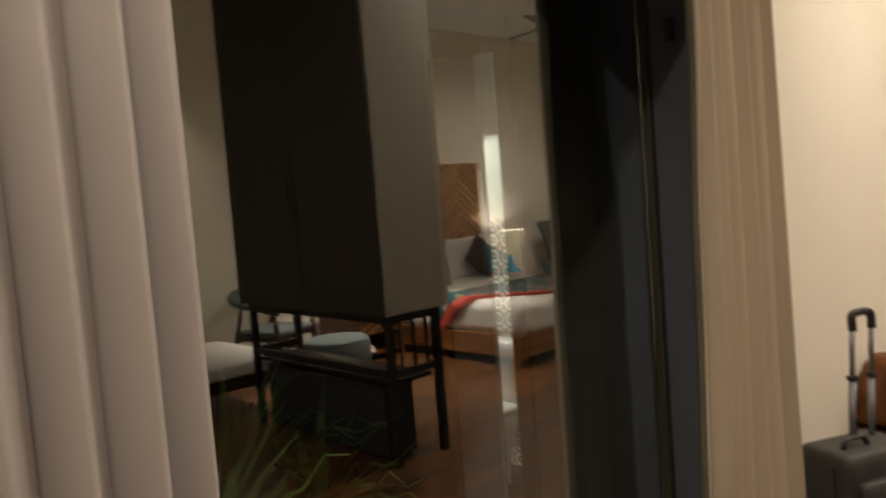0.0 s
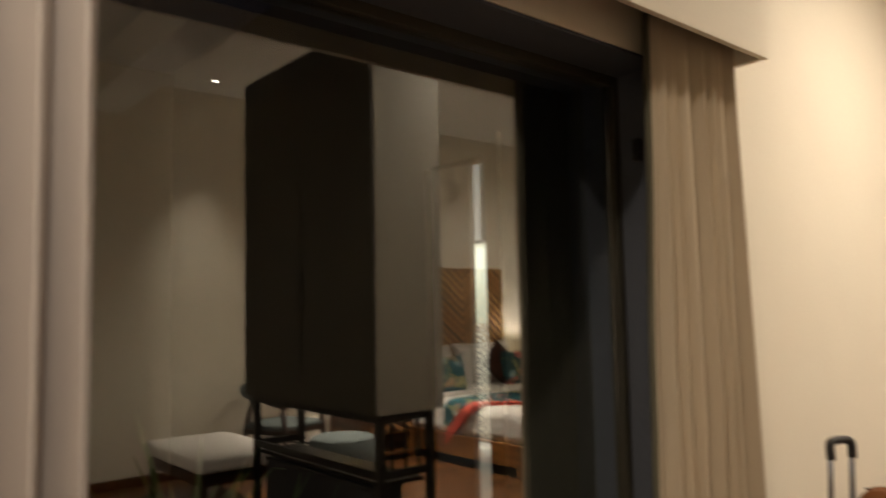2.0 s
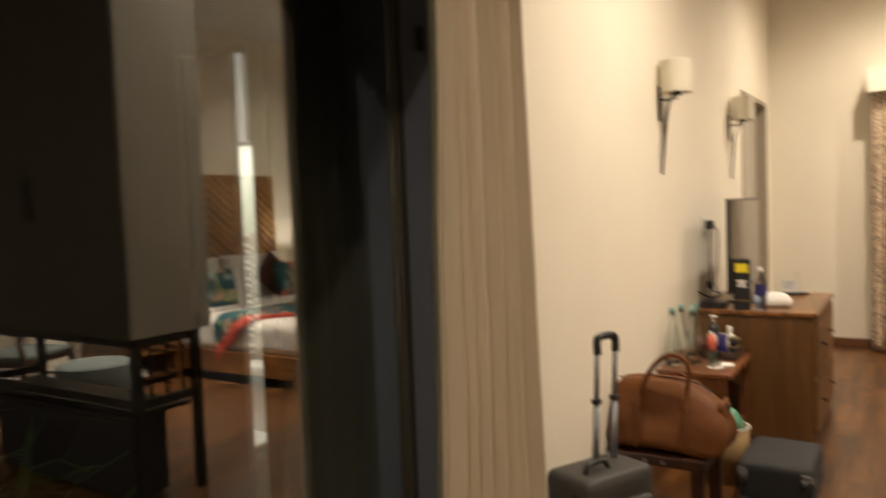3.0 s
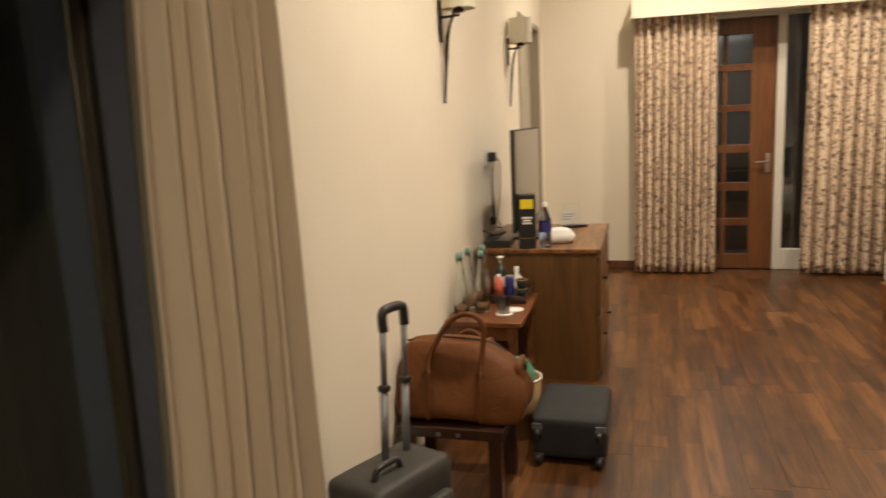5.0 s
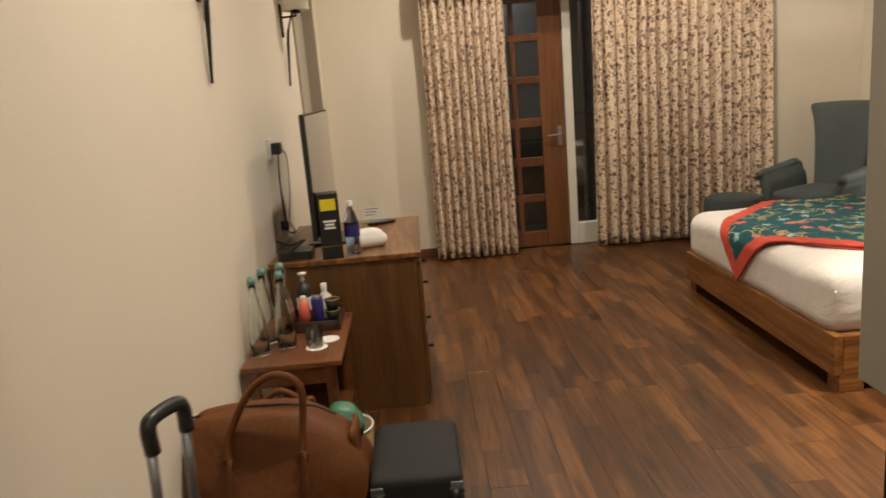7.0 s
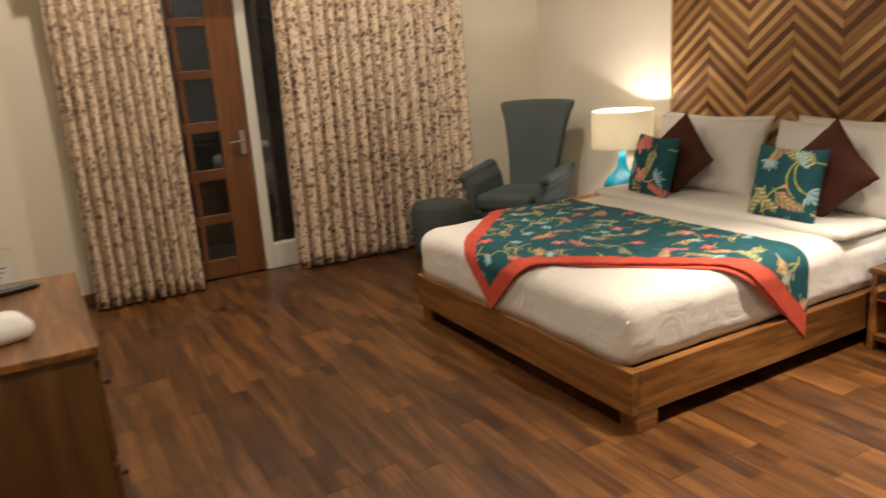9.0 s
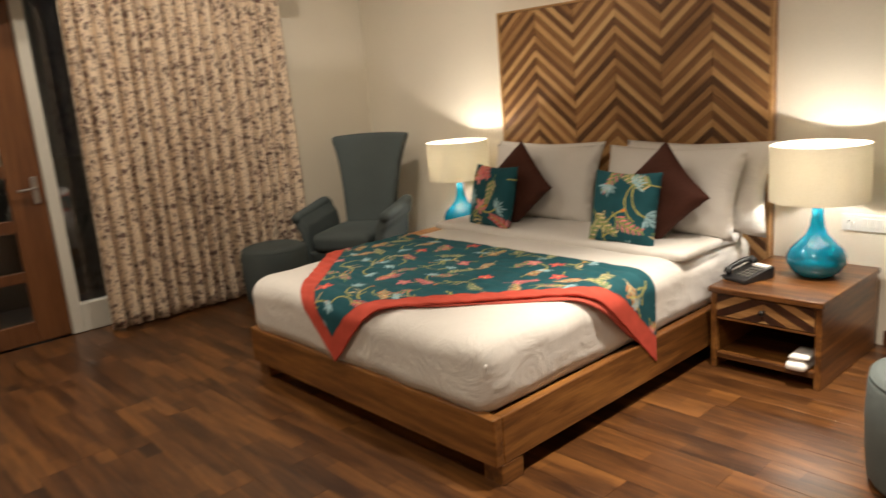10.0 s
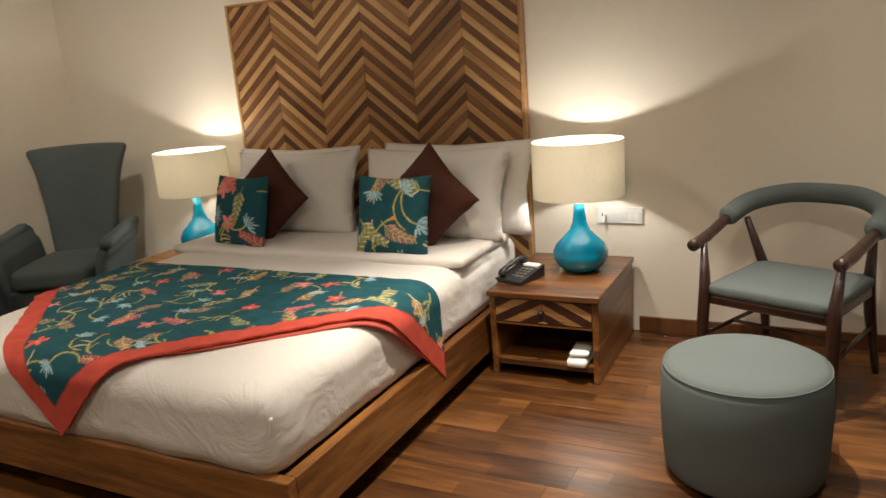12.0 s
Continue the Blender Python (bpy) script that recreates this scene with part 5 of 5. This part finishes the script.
# side table with bottles and tray
st = thing("side_table", (0.2, 4.90, 0), "small dark wooden side table against the wall", "side table")
part("tabletop", box(-0.19, 0.205, -0.37, 0.28, 0.525, 0.55, 0.004), M_TABLE, st)
part("apron", box(-0.165, 0.17, -0.345, -0.325, 0.45, 0.524, 0.002), M_TABLE, st)
part("apron", box(-0.165, 0.17, 0.255, 0.275, 0.45, 0.524, 0.002), M_TABLE, st)
for sx in (-0.17, 0.135):
    for sy in (-0.35, 0.24):
        part("leg", box(sx, sx + 0.04, sy, sy + 0.04, 0, 0.524, 0.003), M_TABLE, st)
part("lower_shelf", box(-0.165, 0.17, -0.25, 0.25, 0.15, 0.17, 0.003), M_TABLE, st)

BOT = [(0, 0), (0.036, 0), (0.04, 0.006), (0.04, 0.07), (0.034, 0.13), (0.022, 0.19), (0.014, 0.235), (0.014, 0.265), (0.016, 0.27), (0.012, 0.272), (0.011, 0.24), (0.019, 0.19), (0.031, 0.13), (0.037, 0.07), (0.036, 0.01), (0, 0.008)]
BOT = [(r * 1.03, z * 1.1) for r, z in BOT]
for bxp, byp in ((0.065, 4.68), (0.075, 4.83), (0.165, 4.74), (0.14, 4.90)):
    b_ = bottle("swing_top_bottle", (bxp, byp, 0.551), BOT, M_GREENGLASS, "clear glass water bottle with a mint swing stopper", [(0.0, 0.295), (0.015, 0.295), (0.017, 0.312), (0.012, 0.325), (0.0, 0.327)], M_AQUA, None, "glass water bottles")
    part("wire_clip", tube([(0.017, 0, 0.26), (0.021, 0, 0.29), (0.012, 0, 0.328), (-0.012, 0, 0.328), (-0.021, 0, 0.29), (-0.017, 0, 0.26)], 0.0015, 6), M_CHROME, b_)
ty = thing("tray", (0.25, 5.04, 0.551), "dark wooden serving tray with raised edges", "tray")
part("base", box(-0.12, 0.12, -0.13, 0.13, 0, 0.008), M_WALNUT, ty)
for a in ((-0.12, -0.11, -0.13, 0.13), (0.11, 0.12, -0.13, 0.13), (-0.109, 0.109, -0.13, -0.12), (-0.109, 0.109, 0.12, 0.13)):
    part("edge", box(*a, 0.0085, 0.045, 0.002), M_WALNUT, ty)
bottle("pump_bottle", (0.20, 5.09, 0.56), [(0, 0), (0.034, 0), (0.036, 0.01), (0.036, 0.14), (0.02, 0.165), (0.012, 0.17), (0.012, 0.185), (0, 0.186)], M_BLACK, "black bottle with a pale label", [(0.009, 0.187), (0.009, 0.21), (0.02, 0.212), (0.02, 0.222), (0, 0.224)], M_WHITE, (0.0365, 0.05, 0.11, M_PAPER))
bottle("drink_can", (0.27, 4.98, 0.56), [(0, 0), (0.024, 0), (0.027, 0.006), (0.027, 0.12), (0.023, 0.132), (0, 0.133)], M_NAVY, "slim navy drink can on the tray", [(0.0, 0.1335), (0.02, 0.1335), (0.02, 0.136), (0, 0.136)], M_CHROME)
bottle("white_bottle", (0.29, 5.10, 0.56), [(0, 0), (0.028, 0), (0.03, 0.01), (0.03, 0.1), (0.012, 0.12), (0.012, 0.13), (0, 0.131)], M_WHITE, "small white toiletry bottle on the tray", [(0.014, 0.131), (0.014, 0.16), (0, 0.161)], M_WHITE)
bottle("coral_carton", (0.21, 4.98, 0.56), [(0, 0), (0.026, 0), (0.026, 0.08), (0.012, 0.13), (0, 0.131)], M_RED, "small coral pink sachet bottle on the tray", [(0.013, 0.128), (0.013, 0.14), (0, 0.141)], M_WHITE)
cup = thing("cup_stack", (0.33, 5.02, 0.56), "stack of black cups with gold rims on the tray", "cup")
for k in range(2):
    part("cup", lathe([(0, 0.0 + 0.05 * k), (0.022, 0.0 + 0.05 * k), (0.034, 0.055 + 0.05 * k), (0.031, 0.055 + 0.05 * k), (0.02, 0.005 + 0.05 * k), (0, 0.005 + 0.05 * k)], 24), M_BLACK, cup, smooth=True)
    part("gold_rim", tube([(0.0335 * math.cos(a * math.pi / 12), 0.0335 * math.sin(a * math.pi / 12), 0.055 + 0.05 * k) for a in range(25)], 0.0022, 6), M_BRASS, cup)
for gx, gy in ((0.29, 4.70), (0.33, 4.79)):
    co = thing("coaster", (gx, gy, 0.551), "round white paper coaster", "coaster", "coasters")
    part("disc", lathe([(0, 0), (0.045, 0), (0.045, 0.003), (0, 0.003)], 32), M_PAPER, co)
tg = thing("tumbler", (0.285, 4.71, 0.5545), "small clear glass tumbler on a white coaster", "glass")
part("glass", lathe([(0, 0), (0.032, 0), (0.036, 0.08), (0.034, 0.08), (0.030, 0.008), (0, 0.008)], 32), M_GLASS, tg, smooth=True)

# luggage
bi = thing("waste_bin", (0.40, 4.47, 0), "straw-coloured waste bin with a green liner", "waste bin")
part("bin", lathe([(0, 0.004), (0.085, 0.0), (0.108, 0.30), (0.104, 0.30), (0.082, 0.01), (0, 0.01)], 32), M_BIN, bi, smooth=True)
part("rim", tube([(0.107 * math.cos(a * math.pi / 16), 0.107 * math.sin(a * math.pi / 16), 0.30) for a in range(33)], 0.004, 6), M_PAPER, bi)
lb = soft_box(0.13, 0.12, 0.13, 0.05, 10, 0.02, 0.04, 7)
part("liner", moved(lb, pose(0, 0, 0.23)), M_GREENBAG, bi, "crumpled green plastic liner", smooth=True)

rk = thing("luggage_rack", (0.24, 3.90, 0), "dark wooden luggage rack carrying a leather bag", "luggage rack")
part("platform", box(-0.22, 0.22, -0.20, 0.20, 0.30, 0.345, 0.004), M_WALNUT, rk)
for sx in (-0.21, 0.155):
    for sy in (-0.19, 0.135):
        part("leg", box(sx, sx + 0.055, sy, sy + 0.055, 0, 0.299, 0.004), M_WALNUT, rk)
for sx in (-0.04, 0.04):
    part("stud", box(sx - 0.008, sx + 0.008, -0.21, -0.2065, 0.315, 0.33), M_ALU, rk)

bg = thing("leather_holdall", (0.255, 3.88, 0.347), "tan leather holdall, slumped at one end, two rolled handles upright", "bag")
bb = soft_box(0.52, 0.31, 0.318, 0.05, 22, 0.0, 0.016, 3)
for v in bb.verts:
    f = max(0.0, v.co.z / 0.318)
    e = max(0.0, v.co.x / 0.26)
    v.co.y *= 1.0 - 0.62 * f ** 1.6
    v.co.x *= 1.0 - 0.10 * f ** 2
    v.co.z -= 0.075 * f * e ** 2 + 0.02 * f * (v.co.x / 0.26) ** 2
    v.co.x += 0.035 * e * math.sin(math.pi * min(1.0, f))
    v.co.y += 0.010 * noise.noise(Vector((v.co.x * 9, v.co.z * 9, 2.0)))
part("body", bb, M_LEATHER, bg, smooth=True)
for sy in (-1, 1):
    lift, shift = (0.02, 0.03) if sy < 0 else (-0.10, 0.0)
    hp = curve_points([(-0.105, sy * 0.125, 0.20), (-0.10, sy * 0.10, 0.27), (-0.06 + shift, sy * 0.085, 0.375 + lift), (0.02 + shift, sy * 0.085, 0.425 + lift), (0.09 + shift, sy * 0.09, 0.385 + lift), (0.115, sy * 0.10, 0.28), (0.11, sy * 0.125, 0.20)], 8)
    part("handle", tube(hp, 0.011, 10), M_LEATHER, bg, smooth=True)
    for sx in (-0.105, 0.11):
        strap = curve_points([(sx, sy * 0.158, 0.02), (sx, sy * 0.150, 0.12), (sx, sy * 0.122, 0.215)], 5)
        part("strap", tube(strap, 0.017, 8, flat=0.35), M_LEATHER, bg, smooth=True)
        part("ring", tube([(sx + 0.016 * math.cos(k * math.pi / 8), sy * 0.128, 0.205 + 0.016 * math.sin(k * math.pi / 8)) for k in range(17)], 0.003, 6), M_LEATHER, bg)
part("zip", tube(curve_points([(-0.225, 0, 0.302), (-0.05, 0.0, 0.321), (0.12, 0, 0.308), (0.20, 0, 0.27)], 8), 0.004, 6), M_IRON, bg)
part("side_flap", moved(soft_box(0.022, 0.15, 0.17, 0.010, 6, 0, 0.006), pose(0.262, 0, 0.07, 0, -4, 0)), M_LEATHER, bg, smooth=True)
part("buckle", box(0.27, 0.278, -0.018, 0.018, 0.20, 0.225, 0.002), M_IRON, bg)

bcs = thing("black_suitcase", (0.665, 4.40, 0), "black soft suitcase lying flat, its wheels showing", "suitcase")
part("shell", moved(soft_box(0.335, 0.47, 0.20, 0.03, 10, 0.006, 0.003), pose(0, 0.005, 0.02)), M_BLACKFAB, bcs, smooth=True)
part("zip", tube([(-0.168, -0.20, 0.13), (-0.168, 0.2, 0.13)], 0.004, 6), M_BLACK, bcs)
part("zip", tube([(0.168, -0.20, 0.13), (0.168, 0.2, 0.13)], 0.004, 6), M_BLACK, bcs)
for sx in (-1, 1):
    for zz in (0.03, 0.15):
        wh = part("wheel", moved(lathe([(0, -0.012), (0.022, -0.012), (0.025, 0), (0.022, 0.012), (0, 0.012)], 18), pose(sx * 0.135, -0.255, zz, 0, 90, 0)), M_BLACK, bcs, smooth=True)
        part("wheel_fork", box(sx * 0.135 - 0.02, sx * 0.135 + 0.02, -0.245, -0.225, zz - 0.018, zz + 0.018, 0.003), M_GREYFAB, bcs)
part("corner_guard", box(-0.165, -0.12, -0.236, -0.228, 0.16, 0.19, 0.002), M_ALU, bcs)
part("corner_guard", box(0.12, 0.165, -0.236, -0.228, 0.16, 0.19, 0.002), M_ALU, bcs)

cs = thing("cabin_suitcase", (0.24, 3.03, 0), "charcoal upright suitcase with its pull handle raised", "suitcase", turn=68)
part("shell", moved(soft_box(0.36, 0.22, 0.47, 0.03, 12, 0.0, 0.003), pose(0, 0, 0.045)), M_GREYFAB, cs, smooth=True)
part("front_pocket", moved(soft_box(0.28, 0.05, 0.34, 0.02, 8, 0, 0.002), pose(0, -0.12, 0.08)), M_GREYFAB, cs, smooth=True)
part("grab_handle", tube(curve_points([(-0.11, -0.03, 0.515), (-0.09, -0.03, 0.545), (-0.01, -0.03, 0.545), (0.01, -0.03, 0.515)], 6), 0.010, 8), M_BLACK, cs, smooth=True)
for sx in (-0.05, 0.05):
    part("pole", tube([(sx + 0.06, 0.03, 0.49), (sx + 0.09, 0.045, 0.74)], 0.0125, 12, flat=0.7), M_ALU, cs, smooth=True)
    part("pole", tube([(sx + 0.09, 0.045, 0.74), (sx + 0.115, 0.058, 0.955)], 0.0098, 12, flat=0.7), M_ALU, cs, smooth=True)
    part("pole_collar", box(sx + 0.075, sx + 0.105, 0.03, 0.06, 0.73, 0.75, 0.004), M_BLACK, cs)
    for wy in (0.06, -0.07):
        part("wheel", moved(lathe([(0, -0.012), (0.02, -0.012), (0.022, 0), (0.02, 0.012), (0, 0.012)], 16), pose(sx * 2.6, wy, 0.022, 0, 90, 0)), M_BLACK, cs, smooth=True)
part("grip", tube(curve_points([(0.065, 0.056, 0.915), (0.065, 0.058, 0.965), (0.085, 0.06, 0.98), (0.145, 0.06, 0.98), (0.165, 0.058, 0.965), (0.165, 0.056, 0.915)], 6), 0.0155, 12), M_BLACK, cs, smooth=True)
part("zip", tube([(-0.182, -0.05, 0.08), (-0.182, -0.05, 0.47)], 0.004, 6), M_BLACK, cs)

# ---- floor planks ----
rng = random.Random(12)
PW, PL = 0.157, 1.22
planks = {}
ncol = math.ceil(XE / PW)
for c in range(ncol):
    xa, xb = c * PW, min((c + 1) * PW, XE)
    if xb - xa < 0.02:
        continue
    y = YS - rng.uniform(0.05, PL - 0.15)
    while y < YN:
        ya, yb = max(y, YS), min(y + PL, YN)
        if yb - ya > 0.03:
            wd, ln = round(xb - xa - 0.0008, 4), round(yb - ya - 0.0008, 3)
            if (wd, ln) not in planks:
                pb = box(-wd / 2, wd / 2, -ln / 2, ln / 2, -0.0085, 0.0, 0.0006, 1)
                me = bpy.data.meshes.new("plank")
                pb.to_mesh(me)
                pb.free()
                me.materials.append(M_FLOOR)
                planks[(wd, ln)] = me
            o = new("plank", planks[(wd, ln)])
            o.parent = floor
            o.matrix_local = pose((xa + xb) / 2, (ya + yb) / 2, 0)
        y += PL
